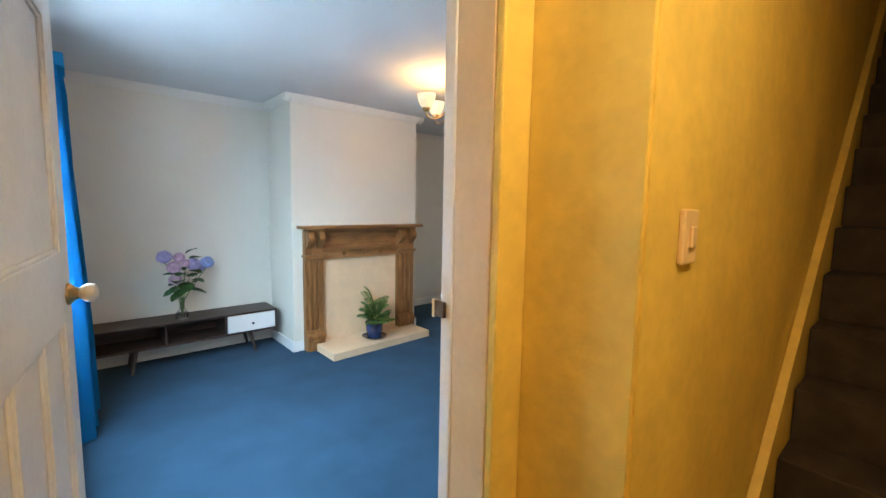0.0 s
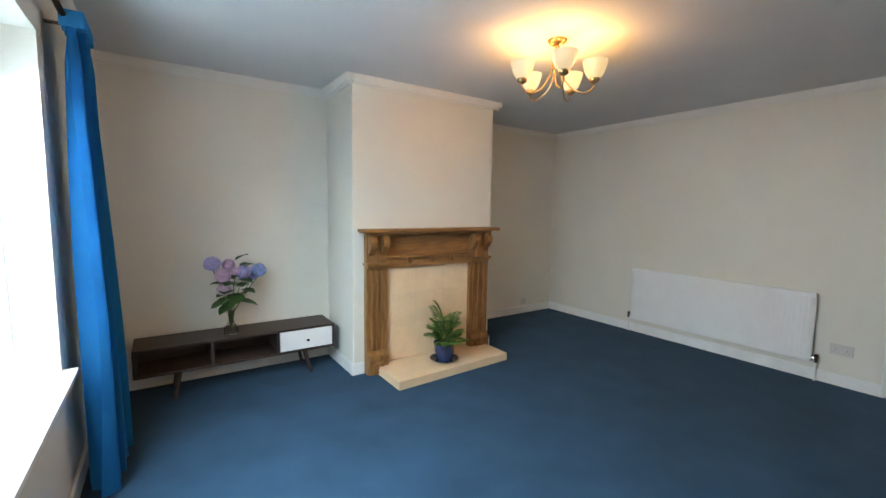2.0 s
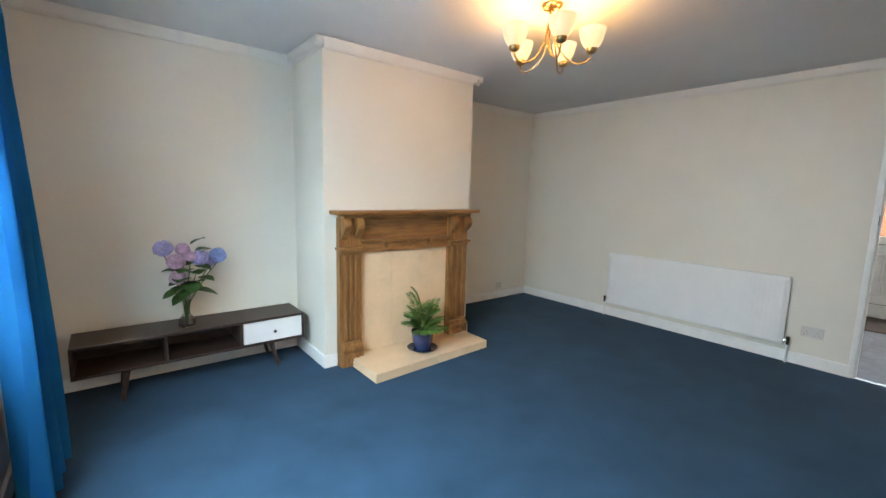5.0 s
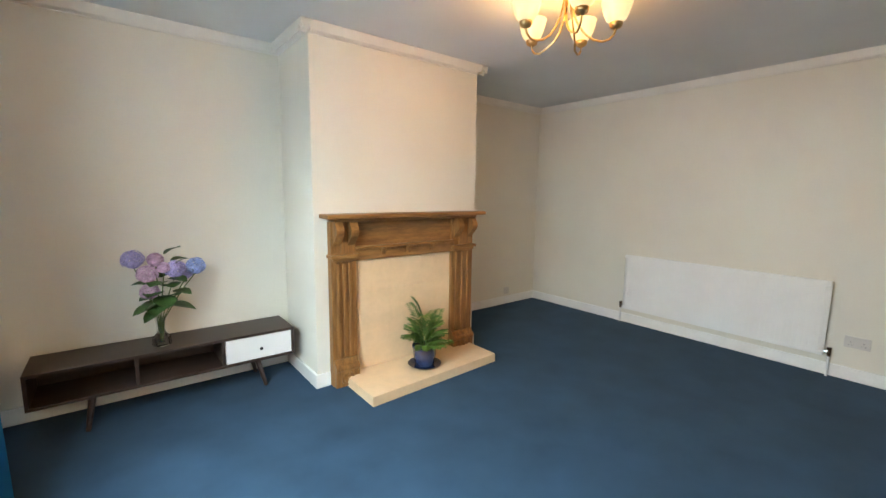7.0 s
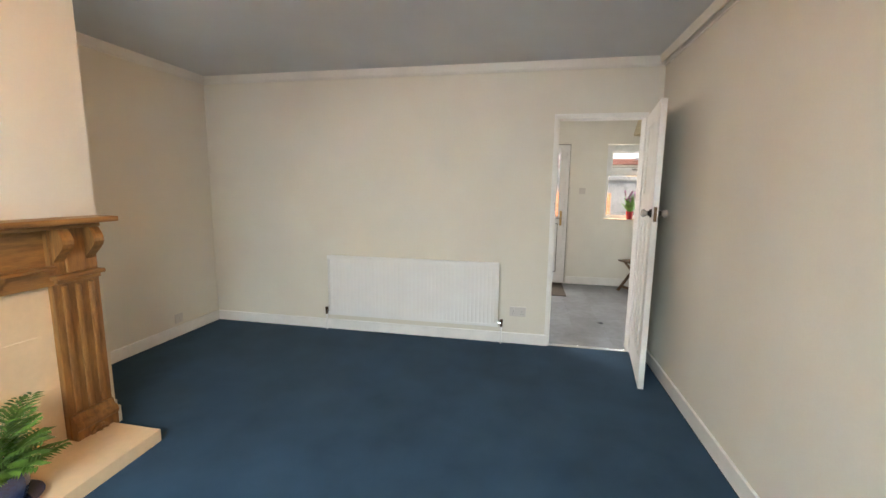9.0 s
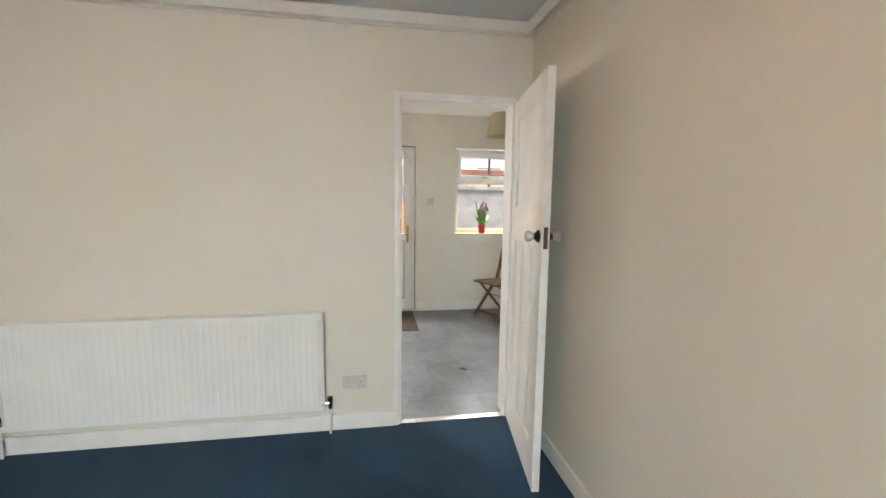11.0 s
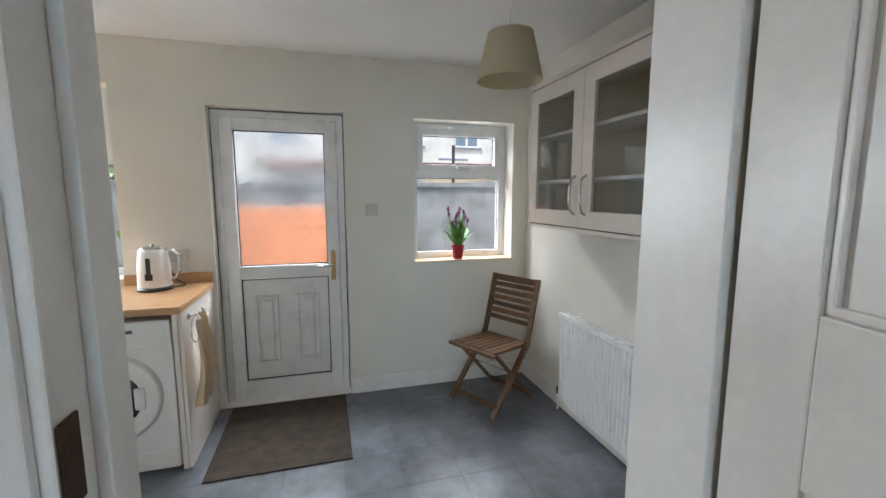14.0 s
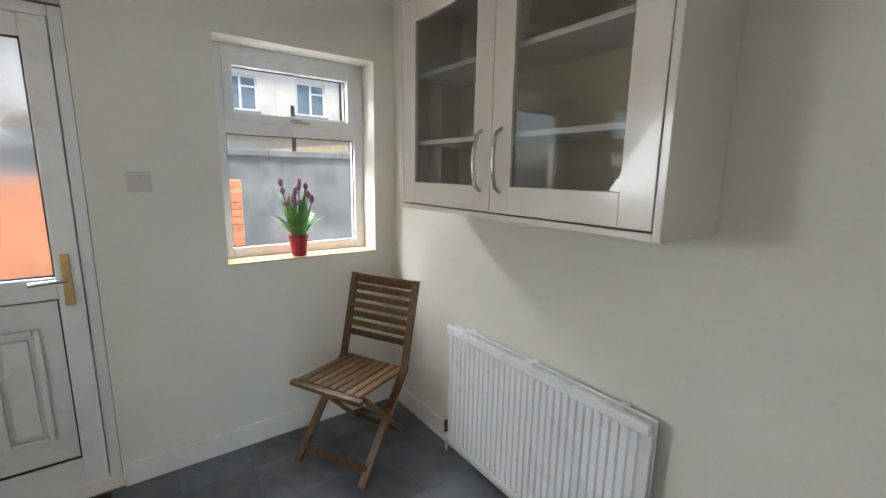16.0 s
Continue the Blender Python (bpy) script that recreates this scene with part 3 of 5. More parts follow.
for x0, x1 in ((FX0, IX0), (IX1, FX1)):
    bm = B()
    box(bm, x0, x1, -0.060, -0.001, 0.0, 1.183, 0.003)
    part("pilaster", bm, PINE, fp)
    part("corbel_back", bevelled(x0 + 0.068, x1 - 0.068, -0.074, -0.059, 0.953, 1.183), PINE, fp)
    w = x1 - x0
    for k in range(3):
        u = x0 + 0.034 + k * (w - 0.068 - 0.030) / 2
        part("flute_rib", box(B(), u, u + 0.030, -0.072, -0.059, 0.21, 0.89, 0.008), PINE, fp)
    part("capital", bevelled(x0 - 0.012, x1 + 0.012, -0.098, -0.001, 0.928, 0.952, b=0.006), PINEX, fp)
    part("capital_neck", bevelled(x0 + 0.004, x1 - 0.004, -0.082, -0.001, 0.905, 0.929, b=0.006), PINEX, fp)
    pb = part("plinth_block", extrude_outline(B(), [(-0.001, 0.0), (-0.098, 0.0), (-0.098, 0.112), (-0.106, 0.125), (-0.108, 0.142), (-0.100, 0.158), (-0.086, 0.166), (-0.076, 0.180), (-0.074, 0.198), (-0.001, 0.198)], x0 + 0.004, x1 - 0.004, 0), PINE, fp)
    part("carved_roundel", lathe(B(), [(0.05, 0.0), (0.049, 0.010), (0.036, 0.016), (0.030, 0.006), (0.016, 0.008), (0.010, 0.020), (0.003, 0.022)], 24,
                                 m=Matrix.Translation(((x0 + x1) / 2, -0.098, 0.058)) @ Matrix.Rotation(radians(90), 4, "X")), PINE, pb, "", True)
    for u in (x0 + 0.012, x1 - 0.066):
        prof = [(-0.001, 0.953)]
        for k in range(13):
            v = k / 12
            prof.append((-0.078 - 0.040 * v - 0.032 * math.sin(v * 2 * math.pi + 3.6), 0.953 + v * 0.23))
        prof.append((-0.001, 1.183))
        part("corbel", extrude_outline(B(), prof, u, u + 0.054, 0), PINE, fp)
bp = thing("fireplace_back_panel", pose(0, CY, 0), "cream marble panel closing the fireplace opening", "panel")
cols, zr = 3, [0.071, 0.37, 0.66, 0.899]
for i in range(cols):
    for j in range(3):
        x0 = IX0 + 0.001 + i * (IX1 - IX0 - 0.002) / cols
        x1 = IX0 + 0.001 + (i + 1) * (IX1 - IX0 - 0.002) / cols
        part("tile", box(B(), x0 + 0.0003, x1 - 0.0003, -0.030, -0.001, zr[j] + 0.0003, zr[j + 1] - 0.0003, 0.0005), MARBLE, bp)
he = thing("hearth", pose(0, 0, 0), "cream marble hearth slab on the carpet", "hearth")
bm = B()
extrude_outline(bm, [(2.752, 4.085), (3.925, 4.145), (3.925, CY - 0.10), (IX1 - 0.0, CY - 0.10), (IX1, CY - 0.001), (IX0, CY - 0.001), (IX0, CY - 0.10), (2.752, CY - 0.10)], 0.0, 0.068, 2)
part("slab", bm, MARBLE, he)

# ---- fern in a glazed pot ----
fern = thing("fern_pot", pose(3.315, 4.30, 0.068), "green parlour palm in a blue glazed pot and saucer", "plant")
part("saucer", lathe(B(), [(0.092, 0.0), (0.108, 0.012), (0.128, 0.024), (0.118, 0.024), (0.095, 0.012), (0.005, 0.010)], 32), GLAZE2, fern, "dark blue saucer", True)
pot = part("pot", lathe(B(), [(0.065, 0.011), (0.072, 0.02), (0.088, 0.09), (0.092, 0.145), (0.097, 0.152), (0.097, 0.168), (0.090, 0.170), (0.085, 0.15), (0.005, 0.148)], 32), GLAZE, fern, "", True)
part("soil", lathe(B(), [(0.084, 0.149), (0.082, 0.156), (0.004, 0.158)], 20), SOIL, pot)
rng = random.Random(4)


def frond(bm, base, az, reach, height, leaflets, size):
    pts = []
    for k in range(leaflets + 1):
        v = k / leaflets
        r = reach * (v ** 1.3)
        z = height * (1.55 * v - 0.62 * v * v) 
        pts.append(Vector((base[0] + r * math.cos(az), base[1] + r * math.sin(az), base[2] + z)))
    tube(bm, pts, [0.0026 - 0.0018 * k / leaflets for k in range(leaflets + 1)], 4)
    side = Vector((-math.sin(az), math.cos(az), 0))
    for k in range(max(2, leaflets // 4), leaflets + 1):
        d = (pts[k] - pts[k - 1]).normalized()
        ln = size * (0.55 + 0.9 * math.sin(math.pi * (k / leaflets) ** 0.9 * 0.93 + 0.1)) * rng.uniform(0.85, 1.1)
        for sg in (-1, 1):
            tip = pts[k] + ln * (0.72 * sg * side + 0.62 * d + Vector((0, 0, -0.18)))
            mid = pts[k] + ln * 0.5 * (0.78 * sg * side + 0.6 * d + Vector((0, 0, 0.02)))
            wv = (tip - pts[k]).cross(Vector((0, 0, 1))).normalized() * 0.0085
            vs = [bm.verts.new(p) for p in (pts[k], mid + wv, tip, mid - wv + Vector((0, 0, 0.002)))]
            bm.faces.new(vs)


for k in range(32):
    az = k * 2.4 + rng.uniform(-0.3, 0.3)
    bm = B()
    big = k < 5
    frond(bm, (0.02 * math.cos(az), 0.02 * math.sin(az), 0.155), az if not big else (2.6, 1.9, 0.3, 3.4, 5.2)[k], rng.uniform(0.10, 0.20) if big else rng.uniform(0.06, 0.19),
          (0.40, 0.33, 0.27, 0.25, 0.2)[k] if big else rng.uniform(0.03, 0.25), 13, 0.066)
    part("frond", bm, LEAF, fern)

# ---- media stand with vase ----
tv = thing("media_stand", pose(0, 0, 0), "low dark walnut media stand with white drawer", "stand")
TX0, TX1, TY0, TY1, TZ0, TZ1 = 1.068, 2.492, 4.80, 5.148, 0.20, 0.402
part("top", bevelled(TX0, TX1, TY0, TY1, TZ1 - 0.018, TZ1, b=0.002), WALNUT, tv)
part("base_board", bevelled(TX0, TX1, TY0, TY1, TZ0, TZ0 + 0.018, b=0.002), WALNUT, tv)
for x in (TX0, 1.55, 2.02, TX1 - 0.018):
    part("side_panel" if x in (TX0, TX1 - 0.018) else "divider", bevelled(x, x + 0.018, TY0 + (0.0 if x in (TX0, TX1 - 0.018) else 0.012), TY1, TZ0 + 0.018, TZ1 - 0.018, b=0.001), WALNUT, tv)
part("back_board", box(B(), TX0 + 0.018, TX1 - 0.018, TY1 - 0.008, TY1 - 0.001, TZ0 + 0.018, TZ1 - 0.018), WALNUT, tv)
dw = part("drawer", bevelled(2.041, TX1 - 0.021, TY0 + 0.001, TY1 - 0.03, TZ0 + 0.021, TZ1 - 0.021, b=0.002), LACQUER, tv, "white lacquered drawer front")
part("knob", lathe(B(), [(0.005, 0), (0.005, 0.012), (0.011, 0.014), (0.011, 0.020), (0.003, 0.022)], 14, m=Matrix.Translation((2.26, TY0 + 0.001, 0.293)) @ Matrix.Rotation(radians(90), 4, "X")), BLACK, dw, "small black knob")
for x, dx in ((1.34, -0.03), (2.25, 0.04)):
    part("leg_rail", bevelled(x - 0.02, x + 0.02, TY0 + 0.04, TY1 - 0.03, TZ0 - 0.022, TZ0, b=0.002), WALNUT, tv)
    for y, dy in ((TY0 + 0.06, -0.035), (TY1 - 0.06, 0.02)):
        part("leg", tube(B(), [(x, y, TZ0 - 0.02), (x + dx, y + dy, 0.0)], [0.019, 0.012], 12), WALNUT, tv, "", True)

va = thing("glass_vase", pose(1.70, 4.93, TZ1), "clear glass flared vase on the media stand", "vase")
part("vase_glass", lathe(B(), [(0.048, 0.0), (0.052, 0.006), (0.050, 0.05), (0.024, 0.085), (0.021, 0.13), (0.033, 0.185), (0.030, 0.186), (0.018, 0.13), (0.021, 0.085), (0.045, 0.05), (0.045, 0.012), (0.003, 0.010)], 8), GLASS, va)
fl = thing("hydrangea_bunch", pose(1.70, 4.93, TZ1 + 0.012), "bunch of lilac, pink and blue hydrangeas", "flowers")
blooms = [(-0.115, 0.0, 0.545, 0.062, LILAC), (-0.05, -0.04, 0.455, 0.060, PINKP), (0.0, 0.03, 0.53, 0.047, PINKP), (0.035, -0.05, 0.49, 0.036, PINKP), (0.098, -0.02, 0.47, 0.062, LILAC),
          (0.215, 0.0, 0.475, 0.060, BLUEP), (0.16, 0.03, 0.43, 0.04, LILAC), (-0.045, -0.03, 0.345, 0.055, PINKP)]


def floret(bm, p, n, s, turn):
    n = n.normalized()
    u = n.orthogonal().normalized()
    u = Matrix.Rotation(turn, 3, n) @ u
    v = n.cross(u)
    c = bm.verts.new(p - 0.003 * n)
    for k in range(4):
        a = k * math.pi / 2
        d, e2 = math.cos(a) * u + math.sin(a) * v, -math.sin(a) * u + math.cos(a) * v
        bm.faces.new((c, bm.verts.new(p + s * (0.55 * d - 0.42 * e2)), bm.verts.new(p + s * d - 0.002 * n), bm.verts.new(p + s * (0.55 * d + 0.42 * e2))))


for bx, by, bz, br, bmt in blooms:
    bm = B()
    for k in range(85):
        z = 1 - 2 * (k + 0.5) / 85
        a = k * 2.39996
        n = Vector((math.sqrt(1 - z * z) * math.cos(a), math.sqrt(1 - z * z) * math.sin(a), z))
        floret(bm, Vector((bx, by, bz)) + n * br * rng.uniform(0.88, 1.02) * (1 if z > -0.4 else 0.85), n, 0.0165, rng.uniform(0, 6))
    part("bloom", bm, bmt, fl)
    part("stem", tube(B(), [(bx * 0.02, by * 0.02, 0.01), (bx * 0.12, by * 0.12, 0.16), (bx * 0.6, by * 0.6, bz * 0.7), (bx, by, bz - br * 0.6)], 0.0035, 6), STEM, fl)


def broad_leaf(bm, base, direction, length, width, droop=0.3):
    d = Vector(direction).normalized()
    s = d.cross(Vector((0, 0, 1))).normalized()
    prev = None
    for k in range(7):
        v = k / 6
        c = Vector(base) + d * length * v + Vector((0, 0, -droop * length * v * v))
        w = width * math.sin(math.pi * min(1, v * 0.93 + 0.06)) ** 0.8
        row = [bm.verts.new(c - s * w + Vector((0, 0, 0.15 * w))), bm.verts.new(c), bm.verts.new(c + s * w + Vector((0, 0, 0.15 * w)))]
        if prev:
            bm.faces.new((prev[0], prev[1], row[1], row[0]))
            bm.faces.new((prev[1], prev[2], row[2], row[1]))
        prev = row


for lx, ly, lz, dx, dy, dz, ll in ((0.03, -0.03, 0.40, -0.6, -0.7, 0.2, 0.12), (0.06, -0.03, 0.42, 0.7, -0.6, 0.1, 0.12), (0.02, -0.03, 0.31, 0.1, -0.9, -0.2, 0.12), (0.0, -0.02, 0.28, -0.9, -0.3, -0.2, 0.13), (-0.02, 0, 0.25, -1, -0.3, -0.05, 0.13), (0.0, -0.02, 0.26, -0.3, -1, -0.1, 0.12), (0.05, 0, 0.24, 1, -0.2, 0.0, 0.16), (0.04, -0.02, 0.30, 0.5, -0.8, 0.5, 0.13),
                                   (-0.03, 0, 0.38, -1, 0.1, 0.4, 0.12), (0.06, -0.01, 0.36, 0.6, -0.5, 0.7, 0.12), (0.08, 0.02, 0.52, 0.9, 0.2, 0.3, 0.12), (0.1, 0.0, 0.50, 0.6, -0.3, 0.6, 0.10),
                                   (0.0, 0, 0.22, -0.8, -0.5, -0.3, 0.11), (0.05, -0.03, 0.38, 0.2, -1, 0.3, 0.12), (0.0, -0.03, 0.34, -0.5, -0.8, 0.2, 0.12), (0.08, 0.0, 0.33, 0.8, -0.6, 0.1, 0.12), (0.05, 0.0, 0.57, 0.5, -0.3, 0.5, 0.13), (0.03, -0.02, 0.28, 0.1, -1, 0.1, 0.12), (0.02, 0.02, 0.42, 0.2, 0.8, 0.5, 0.1), (0.14, 0.0, 0.44, 0.9, -0.3, 0.4, 0.09), (-0.02, -0.03, 0.30, -0.8, -0.4, 0.3, 0.10)):
    bm = B()
    broad_leaf(bm, (lx, ly, lz), (dx, dy, dz), ll * 0.95, ll * 0.52)
    part("leaf", bm, LEAF2, fl)

# ---- chandelier ----
ch = thing("chandelier", pose(3.333, 3.155, H), "brass five-arm ceiling light with lit glass shades", "chandelier")
part("ceiling_cup", lathe(B(), [(0.02, -0.035), (0.05, -0.02), (0.058, -0.004), (0.058, 0.0)], 28), BRASS, ch, "", True)
part("column", tube(B(), [(0, 0, -0.03), (0, 0, -0.085)], [0.012, 0.016], 12), BRASS, ch)
for k in range(5):
    a = radians(16 + 72 * k)
    c, s = math.cos(a), math.sin(a)
    pts = []
    for r, z in ((0.008, -0.03), (0.014, -0.09), (0.022, -0.15), (0.036, -0.205), (0.058, -0.252), (0.09, -0.293), (0.13, -0.320), (0.17, -0.330), (0.200, -0.322), (0.219, -0.302), (0.225, -0.282), (0.225, -0.268)):
        b = a - 0.55 * max(0, 1 - r / 0.12)
        pts.append((r * math.cos(b), r * math.sin(b), z))
    arm = part("arm", tube(B(), pts, 0.0055, 8), BRASS, ch, "", True)
    at = (0.225 * c, 0.225 * s, 0)
    part("cup", lathe(B(), [(0.010, -0.280), (0.026, -0.271), (0.032, -0.256), (0.030, -0.247)], 20, at), BRASS, arm, "", True)
    gs = part("shade", lathe(B(), [(0.029, -0.251), (0.045, -0.236), (0.058, -0.208), (0.068, -0.172), (0.073, -0.148), (0.069, -0.148), (0.054, -0.206), (0.02, -0.232)], 24, at), SHADE, arm, "glowing frosted glass shade", True)
    gs.visible_shadow = False
    lamp("chandelier_bulb", "POINT", 1.95, (1, 0.55, 0.19), pose(3.333 + 0.225 * c, 3.155 + 0.225 * s, H - 0.185), soft=0.03)


# ---- radiators ----
def radiator(name, m, width, z0, z1, count, material, label, deep, rib):
    """Along local x from 0 to width, front towards +y."""
    r = thing(name, m, label, "radiator")
    bm = B()
    prof = [(0.0, deep - 0.022)]
    pitch = (width - 0.05) / count
    for k in range(count):
        x = 0.025 + k * pitch
        prof += [(x + 0.10 * pitch, deep - rib), (x + 0.22 * pitch, deep), (x + 0.78 * pitch, deep), (x + 0.90 * pitch, deep - rib)]
    prof += [(width, deep - 0.022), (width, deep - 0.03), (0.0, deep - 0.03)]
    extrude_outline(bm, prof, z0 + 0.03, z1 - 0.035, 2)
    part("front_panel", bm, material, r)
    part("seam_rail", box(B(), 0, width, deep - 0.03, deep - 0.002, z1 - 0.036, z1, 0.006), material, r)
    part("seam_rail", box(B(), 0, width, deep - 0.03, deep - 0.002, z0, z0 + 0.031, 0.006), material, r)
    bm = B()
    box(bm, 0.002, width - 0.002, 0.022, 0.036, z0, z1 - 0.002, 0.005)
    part("back_panel", bm, material, r)
    for k in range(3):
        x = 0.12 + k * (width - 0.24) / 2
        part("wall_bracket", box(B(), x - 0.015, x + 0.015, 0.0, deep - 0.031, z1 - 0.09, z1 - 0.004, 0.003), material, r)
    for x, sg in ((-0.001, -1), (width + 0.001, 1)):
        v = part("valve", tube(B(), [(x, deep - 0.04, z0 + 0.03), (x + sg * 0.035, deep - 0.04, z0 + 0.03)], 0.012, 10), CHROME, r, "metal valve")
        part("valve_cap", tube(B(), [(x + sg * 0.03, deep - 0.04, z0 - 0.005), (x + sg * 0.03, deep - 0.04, z0 + 0.065)], [0.011, 0.015], 10), DARKBRASS if name == "radiator" else SOCKET, v)
        part("pipe", tube(B(), [(x + sg * 0.03, deep - 0.04, z0), (x + sg * 0.03, deep - 0.04, 0.0)], 0.0075, 8), material, r)
    return r


radiator("radiator", pose(RX, 2.425, 0, 0, 0, 90), 1.655, 0.165, 0.752, 44, RADIATOR, "long cream enamelled radiator under a bare wall", 0.085, 0.0022)
radiator("radiator", pose(6.885, KS, 0, 0, 0, 0), 1.02, 0.10, 0.712, 30, KRADIATOR, "white ribbed double panel radiator on the kitchen wall", 0.088, 0.010)


# ---- sockets and switches ----
def outlet(name, m, w, h, label, holes):
    """Plate in local x, z with its front to -y."""
    o = thing(name, m, label, "switch" if "switch" in name else "socket")
    part("face_plate", box(B(), -w / 2, w / 2, -0.010, 0, -h / 2, h / 2, 0.003), SOCKET, o)
    for x in holes:
        part("rocker", box(B(), x - 0.008, x + 0.008, -0.014, -0.0095, 0.008, 0.028, 0.002), SOCKET, o)
        if "switch" not in name:
            bm = B()
            box(bm, x - 0.002, x + 0.002, -0.0106, -0.0096, -0.002, 0.006)
            box(bm, x - 0.013, x - 0.006, -0.0106, -0.0096, -0.022, -0.019)
            box(bm, x + 0.006, x + 0.013, -0.0106, -0.0096, -0.022, -0.019)
            part("pin_holes", bm, BLACK, o)
    return o


outlet("wall_socket", pose(RX, 2.25, 0.30, 0, 0, -90), 0.147, 0.088, "white double wall socket beside the radiator", (-0.036, 0.036))
outlet("wall_socket", pose(5.36, NR, 0.165, 0, 0, 0), 0.087, 0.087, "white single wall socket over the skirting", (0,))
outlet("wall_switch", pose(KX1, 1.42, 1.39, 0, 0, -90), 0.087, 0.087, "white light switch beside the back door", (0,))
outlet("wall_socket", pose(KX1, 2.70, 1.10, 0, 0, -90), 0.147, 0.087, "white double socket over the worktop", (-0.036, 0.036))
plug = thing("corner_plug", pose(CX1 + 0.019, 4.66, 0.06), "white plastic aerial plug by the chimney breast", "plug")
part("plug_body", bevelled(0, 0.045, -0.04, 0.04, -0.045, 0.045, b=0.01), SOCKET, plug)

# ---- kitchen: windows and back door ----


def casement(name, x, y0, y1, z0, z1, zt, label):
    """White window with a small top light over a fixed pane; frame at x."""
    w = thing(name, pose(x, 0, 0), label, "window", "", "structure")
    f = 0.055
    bm = B()
    for a in ((y0, y0 + f, z0, z1), (y1 - f, y1, z0, z1), (y0 + f, y1 - f, z0, z0 + f), (y0 + f, y1 - f, z1 - f, z1), (y0 + f, y1 - f, zt - 0.03, zt + 0.03)):
        box(bm, 0, 0.065, *a, 0.004)
    part("window_frame", bm, UPVC, w)
    bm = B()
    s = 0.045
    for a in ((y0 + f, y0 + f + s, zt + 0.03, z1 - f), (y1 - f - s, y1 - f, zt + 0.03, z1 - f), (y0 + f + s, y1 - f - s, zt + 0.03, zt + 0.03 + s), (y0 + f + s, y1 - f - s, z1 - f - s, z1 - f)):
        box(bm, -0.014, 0.05, *a, 0.005)
    sash = part("sash", bm, UPVC, w)
    ym = (y0 + y1) / 2
    bm = B()
    box(bm, -0.03, -0.014, ym - 0.03, ym + 0.03, zt + 0.04, zt + 0.06, 0.004)
    box(bm, -0.045, -0.03, ym - 0.07, ym + 0.02, zt + 0.035, zt + 0.05, 0.004)
    part("handle", bm, CHROME, sash, "steel window handle")
    for b in ((y0 + f, y1 - f, z0 + f, zt - 0.03), (y0 + f + s, y1 - f - s, zt + 0.03 + s, z1 - f - s)):
        p = part("pane", box(B(), 0.028, 0.034, b[0] - 0.006, b[1] + 0.006, b[2] - 0.006, b[3] + 0.006), GLASS, w)
        p.visible_shadow = False
        g = B()
        q = 0.005
        for a in ((b[0], b[0] + q, b[2], b[3]), (b[1] - q, b[1], b[2], b[3]), (b[0], b[1], b[2], b[2] + q), (b[0], b[1], b[3] - q, b[3])):
            box(g, 0.022, 0.0275, *a)
        part("gasket", g, GASKET, w)
    return w


casement("window_2", KX1 + 0.15, 0.30, 1.10, 0.99, 2.055, 1.66, "white plastic kitchen window with a top light")
casement("window_3", KX1 + 0.15, 3.0, 4.35, 0.96, 2.17, 1.72, "white plastic window over the worktop")
structure("window_sill_wood", box(B(), KX1 - 0.012, KX1 + 0.149, 0.302, 1.098, 0.985, 0.992, 0.002), SILL, "varnished wooden window board", "sill")
structure("window_sill_white", box(B(), KX1 - 0.012, KX1 + 0.149, 3.002, 4.348, 0.955, 0.962, 0.002), TRIM, "white window board over the worktop", "sill")

bd = thing("door_3", pose(KX1 + 0.085, 0, 0), "white plastic back door with frosted upper pane", "door", "", "structure")
DY0, DY1, DH = 1.602, 2.468, 2.068
bm = B()
for a in ((DY0, DY0 + 0.05, 0, DH), (DY1 - 0.05, DY1, 0, DH), (DY0 + 0.05, DY1 - 0.05, DH - 0.05, DH), (DY0 + 0.05, DY1 - 0.05, 0, 0.035)):
    box(bm, 0, 0.07, *a, 0.004)
for a in ((DY0 + 0.045, DY0 + 0.068, 0.03, DH - 0.04), (DY1 - 0.068, DY1 - 0.045, 0.03, DH - 0.04), (DY0 + 0.068, DY1 - 0.068, DH - 0.068, DH - 0.045), (DY0 + 0.068, DY1 - 0.068, 0.03, 0.052)):
    box(bm, 0.0515, 0.066, *a, 0.002)
part("outer_frame", bm, UPVC, bd)
LY0, LY1 = DY0 + 0.053, DY1 - 0.053
bm = B()
sw_ = 0.083
for a in ((LY0, LY0 + sw_, 0.038, DH - 0.053), (LY1 - sw_, LY1, 0.038, DH - 0.053), (LY0 + sw_, LY1 - sw_, DH - 0.053 - sw_, DH - 0.053), (LY0 + sw_, LY1 - sw_, 0.038, 0.15), (LY0 + sw_, LY1 - sw_, 0.90, 0.995)):
    box(bm, -0.012, 0.05, *a, 0.005)
leaf = part("leaf_frame", bm, UPVC, bd)
gy0, gy1, gz0, gz1 = LY0 + sw_, LY1 - sw_, 0.995, DH - 0.053 - sw_
pane = part("frosted_pane", box(B(), 0.016, 0.022, gy0 - 0.004, gy1 + 0.004, gz0 - 0.004, gz1 + 0.004), FROST, bd, "frosted glass pane")
pane.visible_shadow = False
for z0, z1 in ((gz0, gz1), (0.15, 0.90)):
    g = B()
    q = 0.007
    for a in ((gy0, gy0 + q, z0, z1), (gy1 - q, gy1, z0, z1), (gy0 + q, gy1 - q, z0, z0 + q), (gy0 + q, gy1 - q, z1 - q, z1)):
        box(g, 0.004, 0.0155, *a)
    part("gasket", g, GASKET, bd, "black rubber gasket")
lp = part("lower_panel", box(B(), 0.012, 0.03, gy0 - 0.003, gy1 + 0.003, 0.147, 0.903), UPVC, bd)
mid = (gy0 + gy1) / 2
